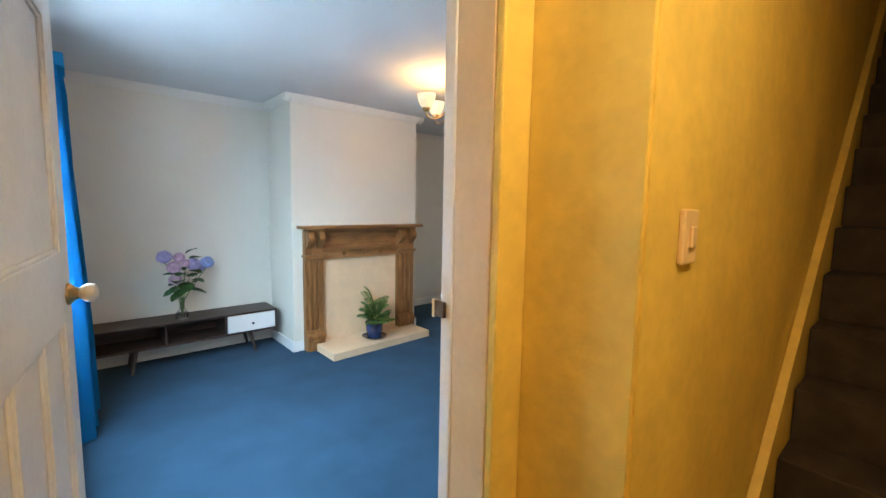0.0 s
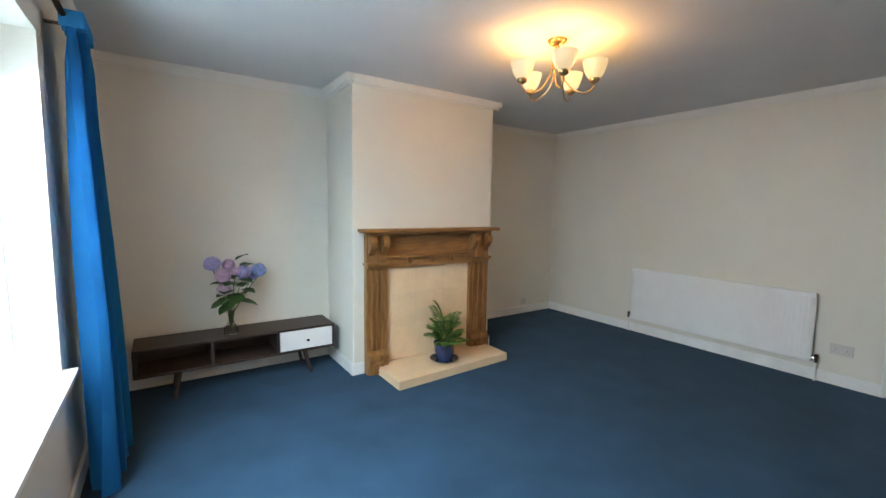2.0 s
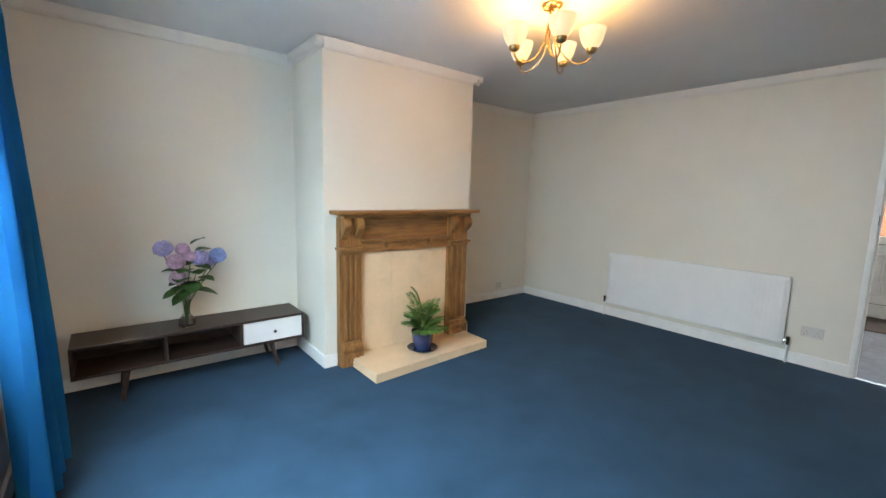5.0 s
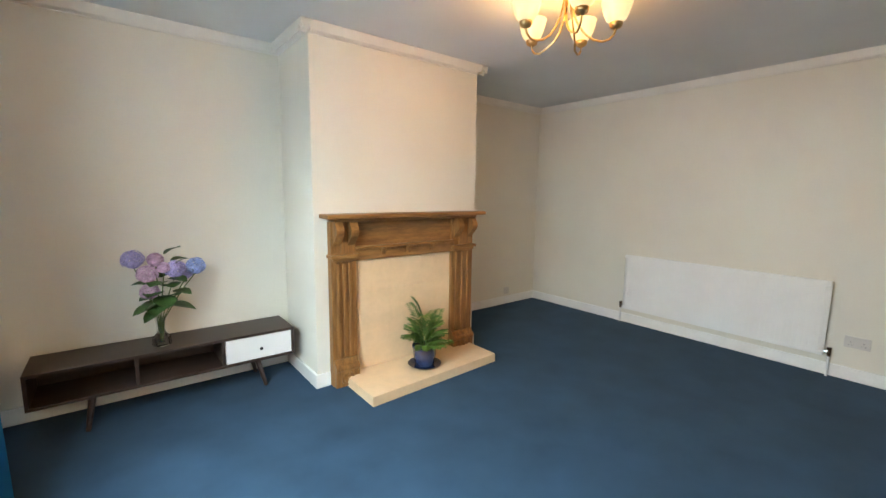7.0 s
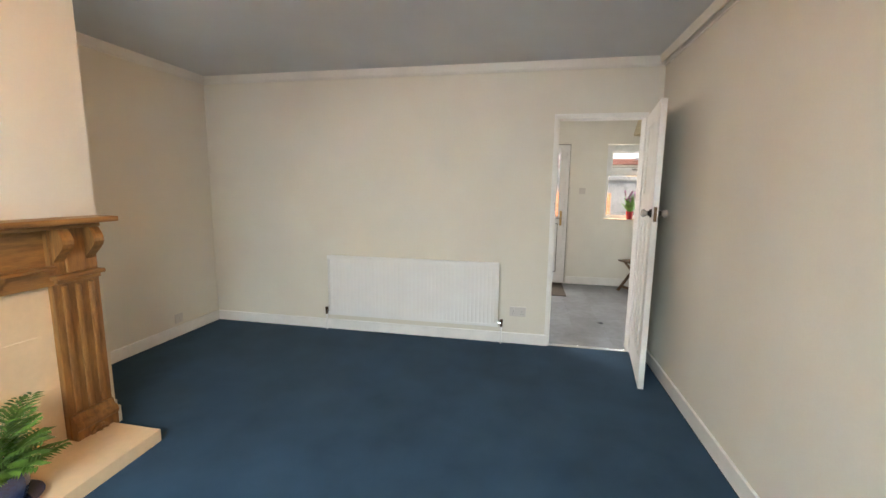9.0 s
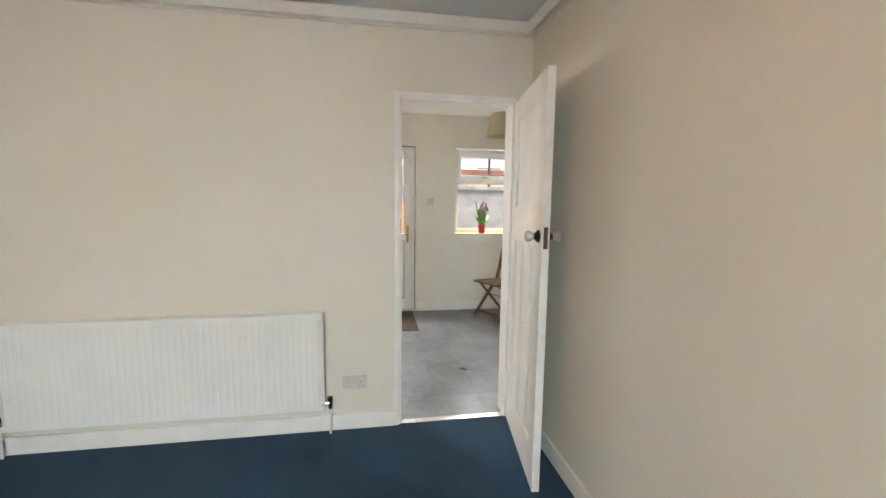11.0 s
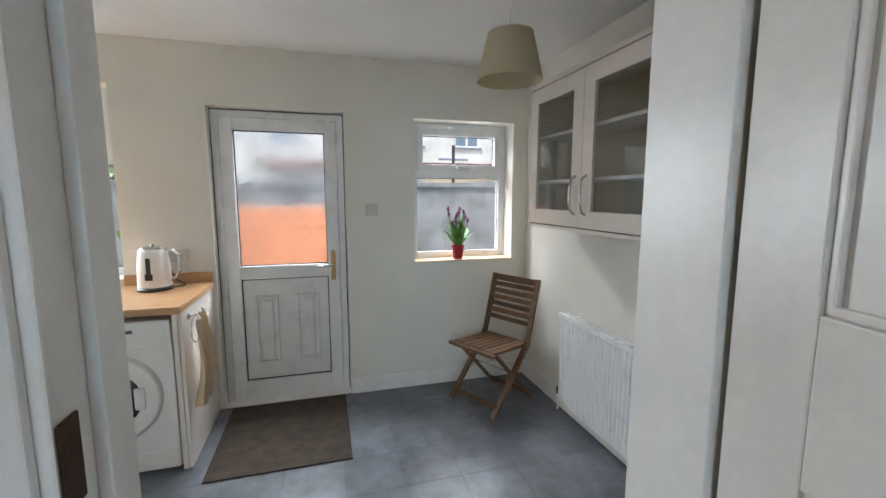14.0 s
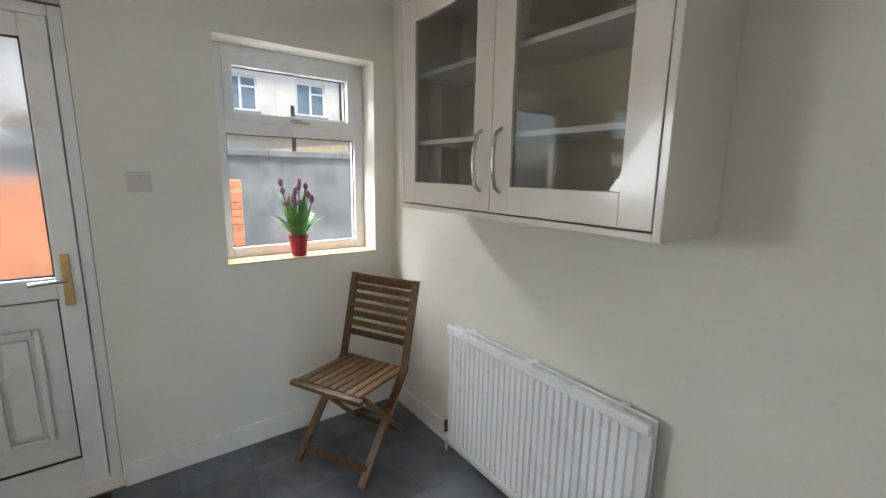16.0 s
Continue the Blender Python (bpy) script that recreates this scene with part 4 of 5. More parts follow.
for y0, y1 in ((gy0 + 0.075, mid - 0.06), (mid + 0.06, gy1 - 0.075)):
    bm = B()
    for a in ((y0, y0 + 0.022, 0.27, 0.78), (y1 - 0.022, y1, 0.27, 0.78), (y0 + 0.022, y1 - 0.022, 0.27, 0.292), (y0 + 0.022, y1 - 0.022, 0.758, 0.78)):
        box(bm, -0.009, 0.0118, *a, 0.008)
    box(bm, -0.003, 0.0118, y0 + 0.04, y1 - 0.04, 0.31, 0.74, 0.005)
    part("moulded_panel", bm, UPVC, lp)
# Thin dark strips draw the shadow line between door frame and wall reveal.
bm = B()
for a in ((DY0 + 0.001, DY0 + 0.006, 0.01, DH - 0.001), (DY1 - 0.004, DY1 - 0.001, 0.01, DH - 0.001), (DY0 + 0.006, DY1 - 0.004, DH - 0.007, DH - 0.001)):
    box(bm, -0.007, -0.001, *a, 0.001)
part("shadow_line", bm, SHADOWLINE, bd, "dark brown shadow line round the frame")
hp = part("handle_plate", bevelled(-0.022, -0.0125, LY0 + 0.03, LY0 + 0.062, 0.87, 1.09, b=0.004), BRASS, leaf, "brass handle plate")
part("lever", tube(B(), [(-0.02, LY0 + 0.046, 0.985), (-0.055, LY0 + 0.046, 0.985), (-0.06, LY0 + 0.07, 0.985), (-0.058, LY0 + 0.16, 0.98)], 0.009, 10), CHROME, bd, "steel lever handle", True)
for z in (0.28, 0.75, 1.25, 1.82):
    part("hinge", tube(B(), [(-0.014, LY1 + 0.012, z), (-0.014, LY1 + 0.012, z + 0.09)], 0.011, 10), UPVC, bd)
structure("door_step", box(B(), KX1, KX1 + 0.28, 1.6, 2.47, -0.003, 0.002), TRIM, "white plastic door threshold", "threshold")

# ---- kitchen: things ----
mt = thing("doormat", pose(8.15, 2.03, 0.001), "flat brown doormat before the back door", "doormat")
part("mat_body", box(B(), -0.40, 0.40, -0.385, 0.385, 0, 0.008, 0.003), MAT, mt)


def folding_chair(name, m, label):
    """Faces +y; slatted seat and back."""
    c = thing(name, m, label, "chair")
    W = 0.20
    for sx in (-1, 1):
        bm = B()
        beam(bm, (sx * W, 0.235, 0.0), (sx * W, -0.14, 0.44), 0.022, 0.04, (1, 0, 0))
        beam(bm, (sx * W, -0.135, 0.43), (sx * W, -0.255, 0.885), 0.022, 0.038, (1, 0, 0))
        part("back_post", bm, TEAK, c)
        part("rear_leg", beam(B(), (sx * (W - 0.026), 0.17, 0.41), (sx * (W - 0.026), -0.22, 0.0), 0.02, 0.036, (1, 0, 0)), TEAK, c)
        part("seat_side", beam(B(), (sx * (W - 0.052), 0.225, 0.425), (sx * (W - 0.052), -0.165, 0.405), 0.02, 0.03, (1, 0, 0)), TEAK, c)
    part("front_rail", beam(B(), (-W - 0.012, 0.235, 0.433), (W + 0.012, 0.235, 0.433), 0.034, 0.022), TEAK, c)
    part("rear_rail", beam(B(), (-W + 0.05, -0.155, 0.413), (W - 0.05, -0.155, 0.413), 0.03, 0.022), TEAK, c)
    for k in range(8):
        x = -W + 0.032 + k * (2 * W - 0.064) / 7
        part("seat_slat", beam(B(), (x, 0.218, 0.444), (x, -0.17, 0.424), 0.040, 0.013), TEAK, c)
    for k in range(7):
        z = 0.565 + k * 0.049
        y = -0.135 - 0.12 * (z - 0.43) / 0.455
        part("back_slat", beam(B(), (-W + 0.008, y, z), (W - 0.008, y, z), 0.014, 0.034 if k < 6 else 0.05), TEAK, c)
    part("foot_stretcher", beam(B(), (-W, 0.19, 0.062), (W, 0.19, 0.062), 0.018, 0.036), TEAK, c)
    part("rear_stretcher", beam(B(), (-W + 0.026, -0.18, 0.05), (W - 0.026, -0.18, 0.05), 0.018, 0.03), TEAK, c)
    part("pivot_rod", tube(B(), [(-W - 0.012, 0.0, 0.245), (W + 0.012, 0.0, 0.245)], 0.004, 8), CHROME, c)
    return c


folding_chair("folding_chair", pose(8.215, 0.595, 0.001, 0, 0, 27), "brown slatted wooden folding chair in the corner")

cb = thing("wall_cabinet", pose(0, 0, 0), "ivory wall cabinet with two glazed doors", "cabinet")
AX0, AX1, AY0, AY1, AZ0, AZ1 = 6.832, 7.952, KS + 0.001, 0.472, 1.322, 2.130
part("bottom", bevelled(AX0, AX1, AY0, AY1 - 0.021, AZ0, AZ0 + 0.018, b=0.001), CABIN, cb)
part("top", bevelled(AX0, AX1, AY0, AY1 - 0.021, AZ1 - 0.018, AZ1, b=0.001), CABINET, cb)
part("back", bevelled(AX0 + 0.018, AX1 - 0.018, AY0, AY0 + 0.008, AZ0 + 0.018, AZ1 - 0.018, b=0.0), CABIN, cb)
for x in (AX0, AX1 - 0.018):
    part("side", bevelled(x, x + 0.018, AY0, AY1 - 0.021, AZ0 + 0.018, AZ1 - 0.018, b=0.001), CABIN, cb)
for x in (AX0 - 0.023, AX1 + 0.003):
    part("end_panel", bevelled(x, x + 0.020, AY0, AY1 + 0.001, AZ0 - 0.024, AZ1 + 0.030, b=0.002), CABINET, cb)
part("cornice", bevelled(AX0 - 0.002, AX1 + 0.002, AY0, AY1 + 0.002, AZ1 + 0.005, AZ1 + 0.030, b=0.003), CABINET, cb)
for z in (1.566, 1.838):
    part("shelf", bevelled(AX0 + 0.02, AX1 - 0.02, AY0 + 0.009, AY1 - 0.05, z, z + 0.018, b=0.001), LACQUER, cb)
part("light_rail", bevelled(AX0 - 0.002, AX1 + 0.002, AY0, AY1 + 0.001, AZ0 - 0.024, AZ0 - 0.005, b=0.002), CABINET, cb)
am = (AX0 + AX1) / 2
for x0, x1, hx in ((AX0 + 0.001, am - 0.002, am - 0.048), (am + 0.002, AX1 - 0.001, am + 0.048)):
    bm = B()
    st_ = 0.088
    for a in ((x0, x0 + st_, AZ0, AZ1), (x1 - st_, x1, AZ0, AZ1), (x0 + st_, x1 - st_, AZ0, AZ0 + st_), (x0 + st_, x1 - st_, AZ1 - st_, AZ1)):
        box(bm, a[0], a[1], AY1 - 0.02, AY1, a[2], a[3], 0.002)
    dr_ = part("door", bm, CABINET, cb)
    gp = part("glass_pane", box(B(), x0 + st_ - 0.004, x1 - st_ + 0.004, AY1 - 0.014, AY1 - 0.010, AZ0 + st_ - 0.004, AZ1 - st_ + 0.004), GLASS, dr_, "clear glass pane")
    part("handle", tube(B(), [(hx, AY1 - 0.001, AZ0 + 0.07), (hx, AY1 + 0.022, AZ0 + 0.085), (hx, AY1 + 0.033, AZ0 + 0.13), (hx, AY1 + 0.035, AZ0 + 0.17), (hx, AY1 + 0.033, AZ0 + 0.21), (hx, AY1 + 0.022, AZ0 + 0.255), (hx, AY1 - 0.001, AZ0 + 0.27)], 0.0075, 10),
         CHROME, dr_, "steel bow handle", True)

pd = thing("pendant_lamp", pose(7.43, 0.865, H), "cream fabric pendant lampshade on a white flex", "lamp")
part("ceiling_rose", lathe(B(), [(0.012, -0.035), (0.035, -0.028), (0.045, -0.006), (0.045, 0.0)], 24), TRIM, pd, "", True)
part("flex", tube(B(), [(0, 0, -0.03), (0, 0, -0.21)], 0.004, 8), TRIM, pd)
part("lamp_holder", tube(B(), [(0, 0, -0.19), (0, 0, -0.27)], 0.018, 12), TRIM, pd)
bm = B()
lathe(bm, [(0.160, -0.408), (0.108, -0.185), (0.106, -0.186), (0.158, -0.408)], 40)
for f in [f for f in bm.faces if len(f.verts) > 4]:
    bm.faces.remove(f)
part("shade", bm, SHADEC, pd, "", True)
part("shade_ring", tube(B(), [(0.108 * math.cos(a), 0.108 * math.sin(a), -0.187) for a in [k * math.pi / 16 for k in range(33)]], 0.0025, 6), TRIM, pd)
part("shade_spoke", tube(B(), [(-0.107, 0, -0.19), (0.107, 0, -0.19)], 0.002, 6), TRIM, pd)

tp = thing("tulip_pot", pose(8.635, 0.735, 0.992), "mauve tulips in a small red pot", "plant")
part("pot", lathe(B(), [(0.036, 0.0), (0.040, 0.01), (0.048, 0.09), (0.053, 0.092), (0.053, 0.112), (0.047, 0.112), (0.044, 0.09), (0.003, 0.088)], 24), REDPOT, tp, "", True)
part("soil", lathe(B(), [(0.044, 0.088), (0.043, 0.096), (0.003, 0.098)], 16), SOIL, tp)
for k in range(13):
    a = k * 2.4
    r = 0.012 + 0.006 * (k % 3)
    hgt = 0.27 + 0.022 * ((k * 7) % 6)
    lean = 0.022 + 0.013 * (k % 4)
    tipx, tipy = lean * math.cos(a), 1.3 * lean * math.sin(a)
    part("stem", tube(B(), [(r * math.cos(a), r * math.sin(a), 0.095), (tipx * 0.6, tipy * 0.6, hgt * 0.65), (tipx, tipy, hgt)], 0.003, 6), STEM, tp)
    part("bloom", lathe(B(), [(0.003, -0.004), (0.012, 0.004), (0.014, 0.015), (0.010, 0.030), (0.003, 0.036)], 8, (tipx, tipy, hgt)), MAUVE, tp, "", True)
for k in range(34):
    a = k * 2.4 + 0.4
    out = 0.12 + 0.17 * (k % 4)
    bm = B()
    broad_leaf(bm, (0.02 * math.cos(a), 0.02 * math.sin(a), 0.095), (out * math.cos(a), out * math.sin(a), 1), 0.15 + 0.035 * (k % 5), 0.014 + 0.004 * (k % 3), 0.06 + 0.1 * (k % 4))
    part("leaf", bm, TULIPLEAF, tp)

# base units, worktop, washing machine
UY0, UX0 = 2.492, 7.90
bc = thing("base_cabinet", pose(0, 0, 0), "white base unit end by the back door", "cabinet")
part("end_panel", bevelled(UX0 + 0.02, KX1 - 0.002, UY0 + 0.006, UY0 + 0.024, 0.0, 0.878, b=0.002), CABINET, bc)
part("front_trim", bevelled(UX0 + 0.012, UX0 + 0.03, UY0 + 0.0245, UY0 + 0.05, 0.0, 0.878, b=0.002), CABINET, bc)
bc2 = thing("base_cabinet", pose(0, 3.165, 0), "white kitchen base unit under the worktop", "cabinet")
part("body", bevelled(UX0 + 0.025, KX1 - 0.002, 0.0, 1.2, 0.12, 0.878, b=0.002), CABINET, bc2)
part("plinth", bevelled(UX0 + 0.07, KX1 - 0.01, 0.0, 1.2, 0.0, 0.119, b=0.002), CABINET, bc2)
for y in (0.003, 0.603):
    dd = part("door", bevelled(UX0 + 0.004, UX0 + 0.024, y, y + 0.594, 0.13, 0.875, b=0.003), CABINET, bc2)
    part("handle", tube(B(), [(UX0 + 0.005, y + 0.06, 0.68), (UX0 - 0.025, y + 0.06, 0.70), (UX0 - 0.025, y + 0.06, 0.80), (UX0 + 0.005, y + 0.06, 0.82)], 0.007, 8), CHROME, dd, "steel handle", True)
wt = thing("worktop", pose(0, 0, 0), "beech effect laminate worktop with a matching upstand", "worktop")
bm = B()
extrude_outline(bm, [(UX0 - 0.02, UY0), (KX1 - 0.002, UY0 - 0.008), (KX1 - 0.002, 4.37), (UX0 - 0.02, 4.37)], 0.879, 0.917, 2)
bmesh.ops.bevel(bm, geom=[e for e in bm.edges], offset=0.006, segments=2, affect="EDGES")
part("top_board", bm, WORKTOP, wt)
part("upstand", bevelled(KX1 - 0.021, KX1 - 0.003, UY0, 2.996, 0.917, 0.985, b=0.002), WORKTOP, wt)

wm = thing("washing_machine", pose(UX0 + 0.025, 2.553, 0.001), "white front-loading washing machine under the worktop", "washing machine")
part("body", bevelled(0.0, 0.56, 0.0, 0.595, 0.015, 0.845, b=0.008), LACQUER, wm)
part("control_panel", bevelled(-0.012, 0.001, 0.002, 0.593, 0.70, 0.842, b=0.004), LACQUER, wm)
part("display", bevelled(-0.014, -0.0115, 0.17, 0.21, 0.785, 0.802, b=0.001), BLACK, wm, "small dark display")
part("dial", lathe(B(), [(0.03, 0.0), (0.028, 0.02), (0.003, 0.022)], 24, m=Matrix.Translation((-0.012, 0.29, 0.772)) @ Matrix.Rotation(radians(-90), 4, "Y")), LACQUER, wm, "", True)
part("drawer_front", bevelled(-0.016, -0.011, 0.40, 0.575, 0.735, 0.825, b=0.003), LACQUER, wm)
q = Matrix.Translation((0.0, 0.2975, 0.44)) @ Matrix.Rotation(radians(-90), 4, "Y")
dr = part("door_ring", lathe(B(), [(0.235, 0.0), (0.235, 0.012), (0.225, 0.026), (0.165, 0.034), (0.150, 0.026), (0.148, 0.0)], 48, m=q), LACQUER, wm, "", True)
part("porthole", lathe(B(), [(0.149, 0.004), (0.149, 0.022), (0.11, 0.034), (0.003, 0.042)], 40, m=q), DARKGLASS, dr, "dark glass porthole", True)
part("door_grip", bevelled(-0.044, -0.024, 0.13, 0.18, 0.38, 0.50, b=0.012), LACQUER, dr)
part("ring_groove", tube(B(), [(-0.002, 0.2975 + 0.238 * math.cos(a), 0.44 + 0.238 * math.sin(a)) for a in [k * math.pi / 24 for k in range(49)]], 0.003, 6), SOCKET, wm)
part("kick_plate", bevelled(-0.003, 0.002, 0.01, 0.585, 0.015, 0.12, b=0.002), LACQUER, wm)

tr = thing("towel_ring", pose(8.02, UY0 + 0.006, 0.83), "chrome towel ring on the end panel", "towel ring")
part("mount", lathe(B(), [(0.018, 0), (0.018, 0.008), (0.006, 0.012), (0.006, 0.03)], 16, m=Matrix.Rotation(radians(90), 4, "X")), CHROME, tr)
part("ring", tube(B(), [(0.075 * math.sin(a), -0.034, -0.07 + 0.075 * math.cos(a)) for a in [k * math.pi / 18 for k in range(37)]], 0.004, 6), CHROME, tr)
tw = thing("tea_towel", pose(8.0, UY0 - 0.018, 0.835), "beige tea towel hanging from the ring", "towel")
bm = B()
rows = []
for j in range(17):
    v = j / 16
    hw = 0.07 + 0.10 * v ** 0.7
    rows.append([bm.verts.new(((i / 20 - 0.5) * 2 * hw + 0.02 * v, -0.040 - 0.022 * math.sin(i * 1.15 + 1.3 * v) * (0.5 + 0.7 * v) - 0.025 * math.sin(math.pi * v), 0.0 - 0.46 * v - 0.03 * math.sin(i * 0.22))) for i in range(21)])
for a, b in zip(rows, rows[1:]):
    for i in range(20):
        bm.faces.new((a[i], a[i + 1], b[i + 1], b[i]))
bmesh.ops.solidify(bm, geom=bm.faces[:], thickness=0.006)
part("towel_cloth", bm, TOWELC, tw, "", True)
lb = thing("panel_label", pose(8.27, UY0 + 0.005, 0.80), "small grey plate on the end panel", "plate")
part("plate", bevelled(-0.05, 0.05, -0.004, 0.0, -0.018, 0.018, b=0.002), SOCKET, lb)

kt = thing("kettle", pose(8.40, 2.77, 0.917) @ Matrix.Scale(1.1, 4), "white and steel electric kettle on the worktop", "kettle")
part("base_plate", lathe(B(), [(0.088, 0.0), (0.090, 0.012), (0.082, 0.020)], 32), BLACK, kt, "", True)
part("body", lathe(B(), [(0.082, 0.021), (0.084, 0.03), (0.078, 0.15), (0.070, 0.215), (0.060, 0.228), (0.003, 0.232)], 32), LACQUER, kt, "", True)
part("lid", lathe(B(), [(0.058, 0.229), (0.055, 0.24), (0.012, 0.246), (0.010, 0.256), (0.003, 0.257)], 24), CHROME, kt, "steel lid", True)
part("spout", extrude_outline(B(), [(0.060, 0.165), (0.105, 0.218), (0.055, 0.225)], -0.022, 0.022, 0), LACQUER, kt)
part("kettle_handle", tube(B(), [(0, -0.055, 0.225), (0, -0.10, 0.222), (0, -0.128, 0.19), (0, -0.128, 0.10), (0, -0.10, 0.06), (0, -0.078, 0.05)], 0.010, 10), CHROME, kt, "", True)
gm = B()
box(gm, -0.083, -0.074, -0.010, 0.012, 0.08, 0.185, 0.004)
box(gm, -0.084, -0.074, -0.018, 0.02, 0.062, 0.10, 0.006)
part("water_gauge", gm, BLACK, kt, "dark water gauge")
part("cable", tube(B(), [(0.02, -0.09, 0.006), (0.06, -0.13, 0.005), (0.10, -0.12, 0.006), (0.13, -0.06, 0.03), (0.145, -0.03, 0.10)], 0.004, 6), BLACK, kt)

# ---- outside ----
structure("ground", box(B(), KX1 + 0.28, 400, -300, 300, -0.4, -0.15), PAVING, "grey concrete yard and ground behind the house", "ground")
structure("front_ground", box(B(), -400, 0.1, -300, 300, -0.4, -0.15), PAVING, "grey ground before the house", "ground")
yw = thing("yard_wall", pose(12.2, 0, -0.15), "grey rendered yard wall with a coping", "wall", "", "structure")
part("wall_body", box(B(), 0, 0.22, -9, 14, 0, 1.78), CONCRETE, yw)
for k in range(23):
    part("coping_stone", box(B(), -0.04, 0.26, -9 + k + 0.004, -8 + k - 0.004, 1.78, 1.86, 0.01), CONCRETE, yw)
bw = thing("brick_wall", pose(11.0, -0.055, -0.15), "low orange brick wall in the yard", "wall", "", "structure")
part("wall_core", box(B(), 0.012, 0.21, 0.62, 3.3, 0, 1.50), MORTAR, bw)
me = mesh("brick", box(B(), 0, 0.10, -0.1075, 0.1075, 0, 0.065, 0.004), BRICK)
for j in range(20):
    for i in range(12):
        y = 0.735 + i * 0.225 + (0.1125 if j % 2 else 0)
        if y > 3.25:
            continue
        o = new("brick", me)
        o.parent = bw
        o.location = (0, y, 0.005 + j * 0.075)
me = mesh("brick", box(B(), 0, 0.10, -0.05, 0.05, 0, 0.065, 0.004), BRICK)
for j in range(1, 20, 2):
    o = new("brick", me)
    o.parent = bw
    o.location = (0, 0.678, 0.005 + j * 0.075)
ob = thing("outbuilding", pose(17.5, 0, -0.15), "white outbuilding with a red tiled roof edge", "shed")
part("wall", box(B(), 0, 3, -10, 3.2, 0, 2.55), RENDER, ob)
part("roof", extrude_outline(B(), [(-0.35, 2.58), (1.5, 2.72), (3.3, 2.58), (3.3, 2.42), (-0.35, 2.42)], -10.2, 3.4, 1), SLATE, ob)
part("bargeboard", beam(B(), (-0.45, -3.2, 2.22), (-0.45, -1.0, 2.0), 0.12, 0.18), FASCIA, ob, "pale timber board")
for y in (-7.2, -4.6, -2.4, 0.4):
    part("window", box(B(), -0.02, 0.01, y, y + 1.1, 1.2, 2.1), FARGLASS, ob)


def house(name, m, label):
    """Terraced house front facing -x, 6 m wide."""
    h = thing(name, m, label, "house")
    holes = [(0.7, 2.1, 1.0, 2.5), (3.6, 5.0, 1.0, 2.5), (0.7, 2.1, 4.2, 5.7), (3.6, 5.0, 4.2, 5.7)]
    part("wall", walled(B(), 0, 0, 0.3, 0, 6, 0, 6.6, holes), RENDER, h)
    part("back_wall", box(B(), 5, 5.2, 0, 6, 0, 6.6), RENDER, h)
    r = part("roof", extrude_outline(B(), [(-0.35, 6.55), (2.6, 8.4), (5.5, 6.55), (5.5, 6.4), (-0.35, 6.4)], 0, 6, 1), SLATE, h)
    part("chimney", box(B(), 2.2, 3.0, 5.2, 5.95, 7.5, 9.4, 0.02), RENDER, r)
    for y0, y1, z0, z1 in holes:
        bm = B()
        for a in ((y0, y0 + 0.09, z0, z1), (y1 - 0.09, y1, z0, z1), (y0 + 0.09, y1 - 0.09, z0, z0 + 0.09), (y0 + 0.09, y1 - 0.09, z1 - 0.09, z1), ((y0 + y1) / 2 - 0.05, (y0 + y1) / 2 + 0.05, z0 + 0.09, z1 - 0.09),
                  (y0 + 0.09, (y0 + y1) / 2 - 0.05, z1 - 0.5, z1 - 0.42)):
            box(bm, 0.08, 0.16, *a)
        wd = part("window", bm, UPVC, h)
        part("pane", box(B(), 0.11, 0.13, y0 + 0.08, y1 - 0.08, z0 + 0.08, z1 - 0.08), FARGLASS, wd)
        part("sill", box(B(), -0.08, 0.1, y0 - 0.1, y1 + 0.1, z0 - 0.1, z0), CONCRETE, h)
    part("drainpipe", tube(B(), [(-0.06, 2.85, 0), (-0.06, 2.85, 6.4)], 0.05, 8), GASKET, h)
    return h


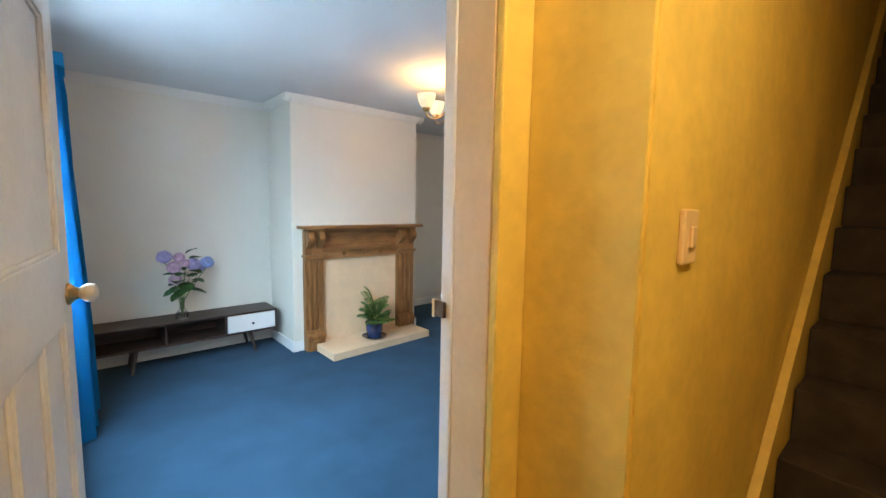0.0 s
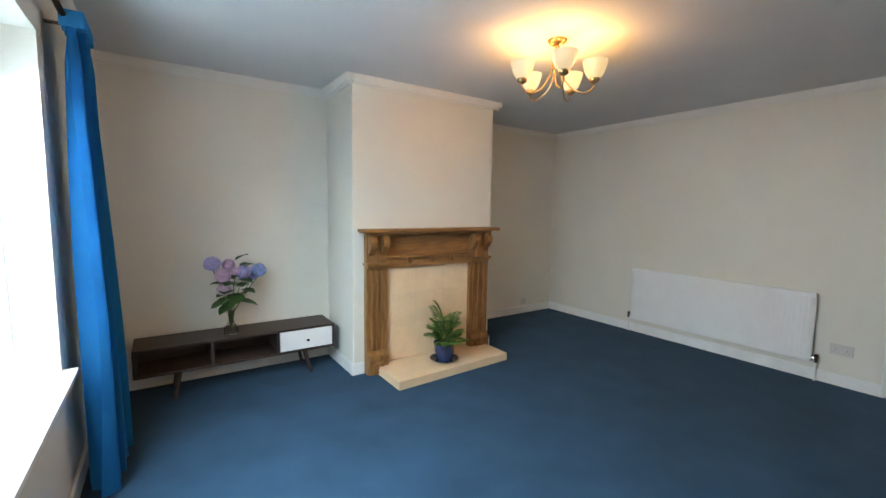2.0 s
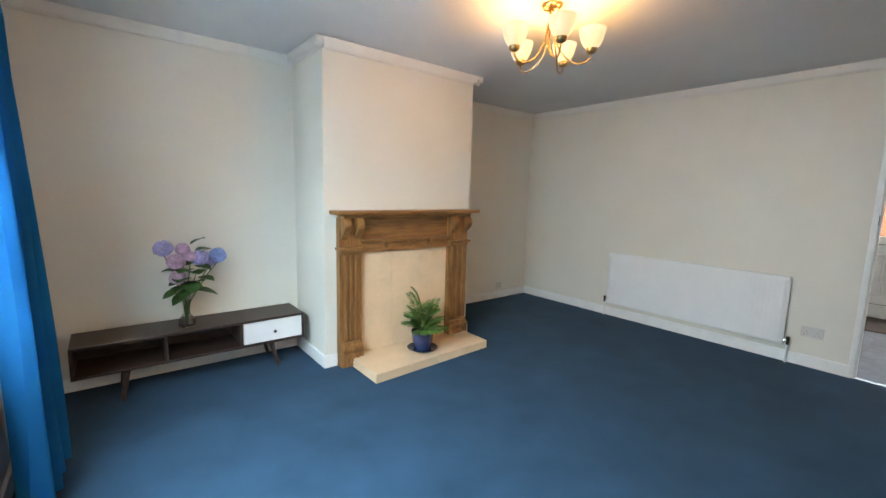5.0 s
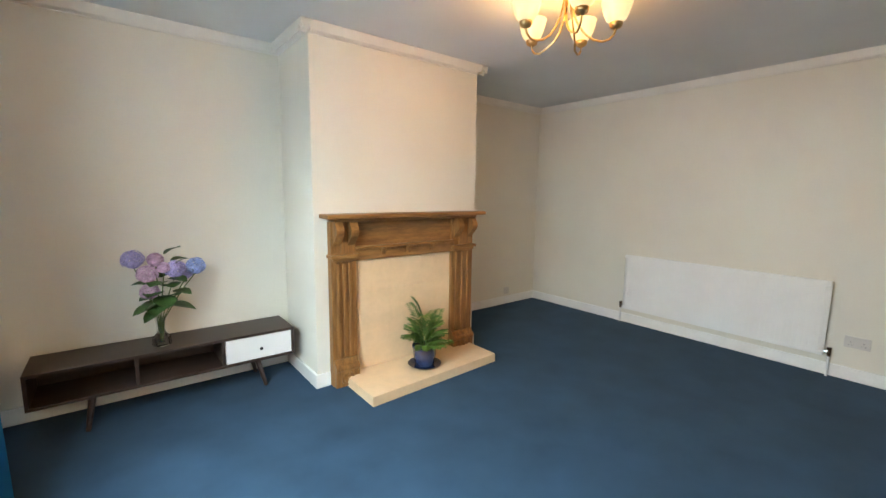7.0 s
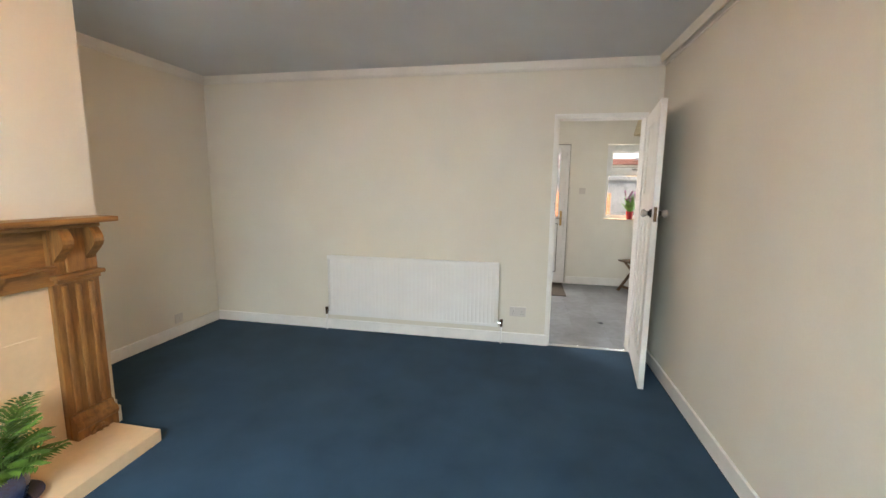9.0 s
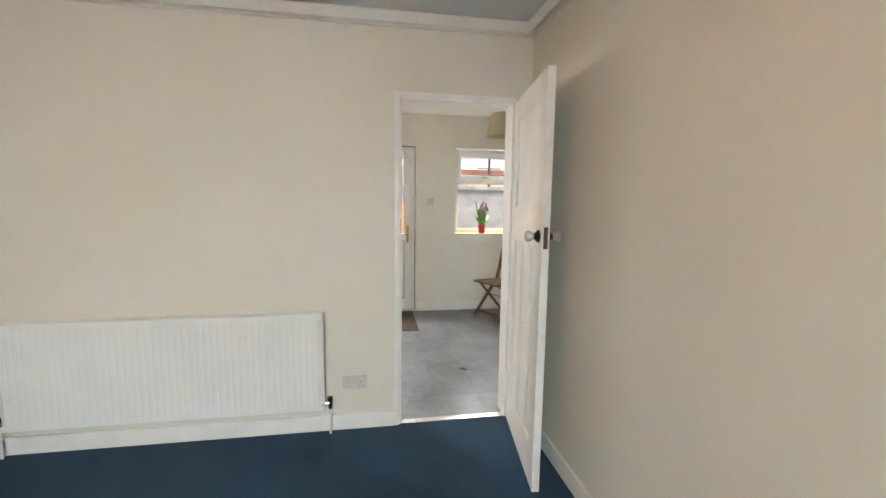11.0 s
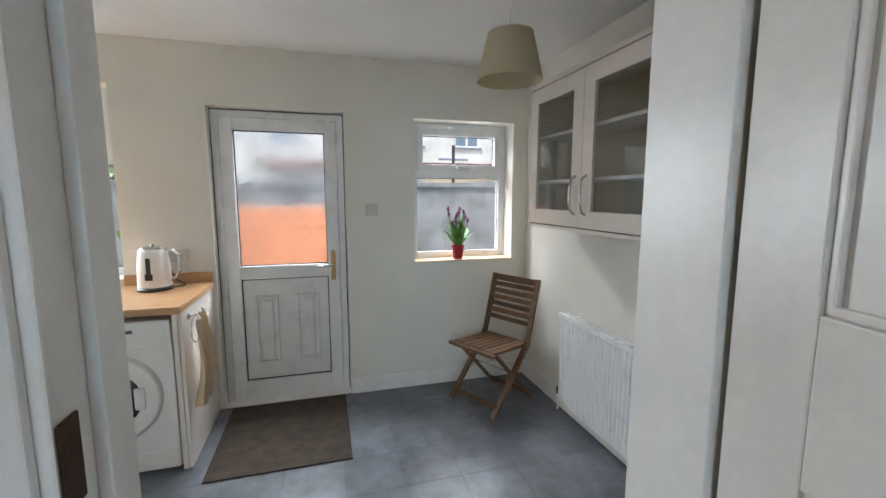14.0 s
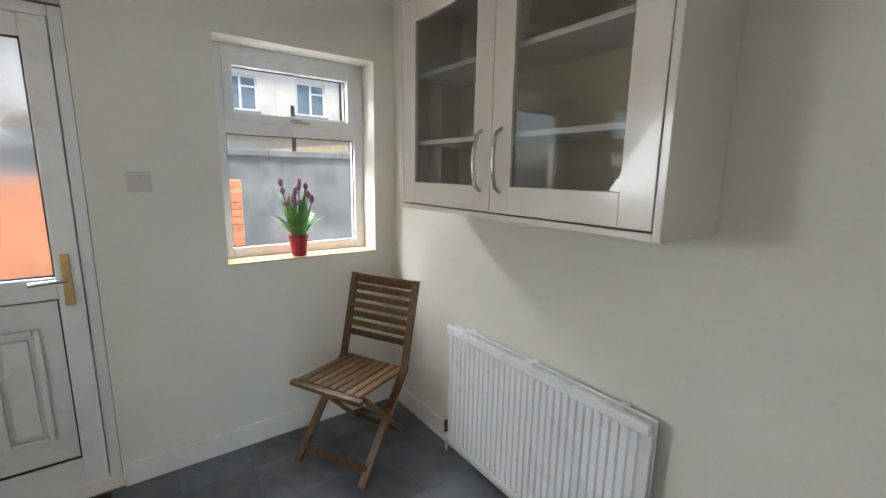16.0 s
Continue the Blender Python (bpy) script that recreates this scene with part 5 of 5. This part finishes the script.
lp = thing("washing_line_post", pose(12.9, -0.55, -0.15), "grey metal washing line post beyond the wall", "post")
part("post", tube(B(), [(0, 0, 0), (0, 0, 2.55)], 0.03, 10), GASKET, lp)
part("crossbar", tube(B(), [(0, -0.28, 2.3), (0, 0.28, 2.3)], 0.02, 8), CHROME, lp)
lp2 = thing("vent_pipe", pose(14.0, 0.35, -0.15), "dark vent pipe beside the outbuilding", "pipe")
part("pipe", tube(B(), [(0, 0, 0), (0, 0, 3.6)], 0.035, 10), GASKET, lp2)
h0 = house("terraced_house", pose(27, -22, -0.15), "cream rendered terraced house behind the yard")
tagged(h0, group="terrace behind the yard")
for k in range(1, 7):
    copy_thing(h0, pose(27, -22 + 6.0 * k, -0.15))


def shrub(name, m, n, size, label):
    s = thing(name, m, label, "shrub")
    r = random.Random(n)
    bm = B()
    for k in range(n):
        a, b, c = r.gauss(0, 0.35), r.gauss(0, 0.5), abs(r.gauss(0.5, 0.28))
        p = Vector((a, b, c)) * size
        d = Vector((r.uniform(-1, 1), r.uniform(-1, 1), r.uniform(-0.3, 1))).normalized()
        u = d.orthogonal().normalized()
        v = d.cross(u)
        q = 0.06 * size
        bm.faces.new([bm.verts.new(p + q * w) for w in (-u, 0.5 * v, u, -0.5 * v)])
    part("foliage", bm, BUSH, s)
    bm = B()
    for k in range(5):
        tube(bm, [(0, 0, 0), (r.gauss(0, 0.15) * size, r.gauss(0, 0.2) * size, 0.5 * size)], 0.015 * size, 5)
    part("branches", bm, STAIRC, s)
    return s


shrub("shrub", pose(13.6, 5.2, -0.15), 900, 2.3, "green shrub beyond the yard wall")
shrub("shrub", pose(11.4, 4.6, -0.15), 500, 0.9, "green plants at the foot of the yard wall")

# ---- kitchen floor tiles ----
kf = bpy.data.objects["kitchen_floor"]
tw_, th_ = 0.305, 0.305
tm = mesh("tile", box(B(), 0, tw_ - 0.0012, 0, th_ - 0.0012, -0.004, 0.0, 0.0004), VINYL)
for i in range(9):
    for j in range(17):
        o = new("tile", tm)
        o.parent = kf
        o.location = (RX + 0.045 + i * tw_, 0.172 + j * th_, 0.0)
        o.rotation_euler = (0, 0, 0)
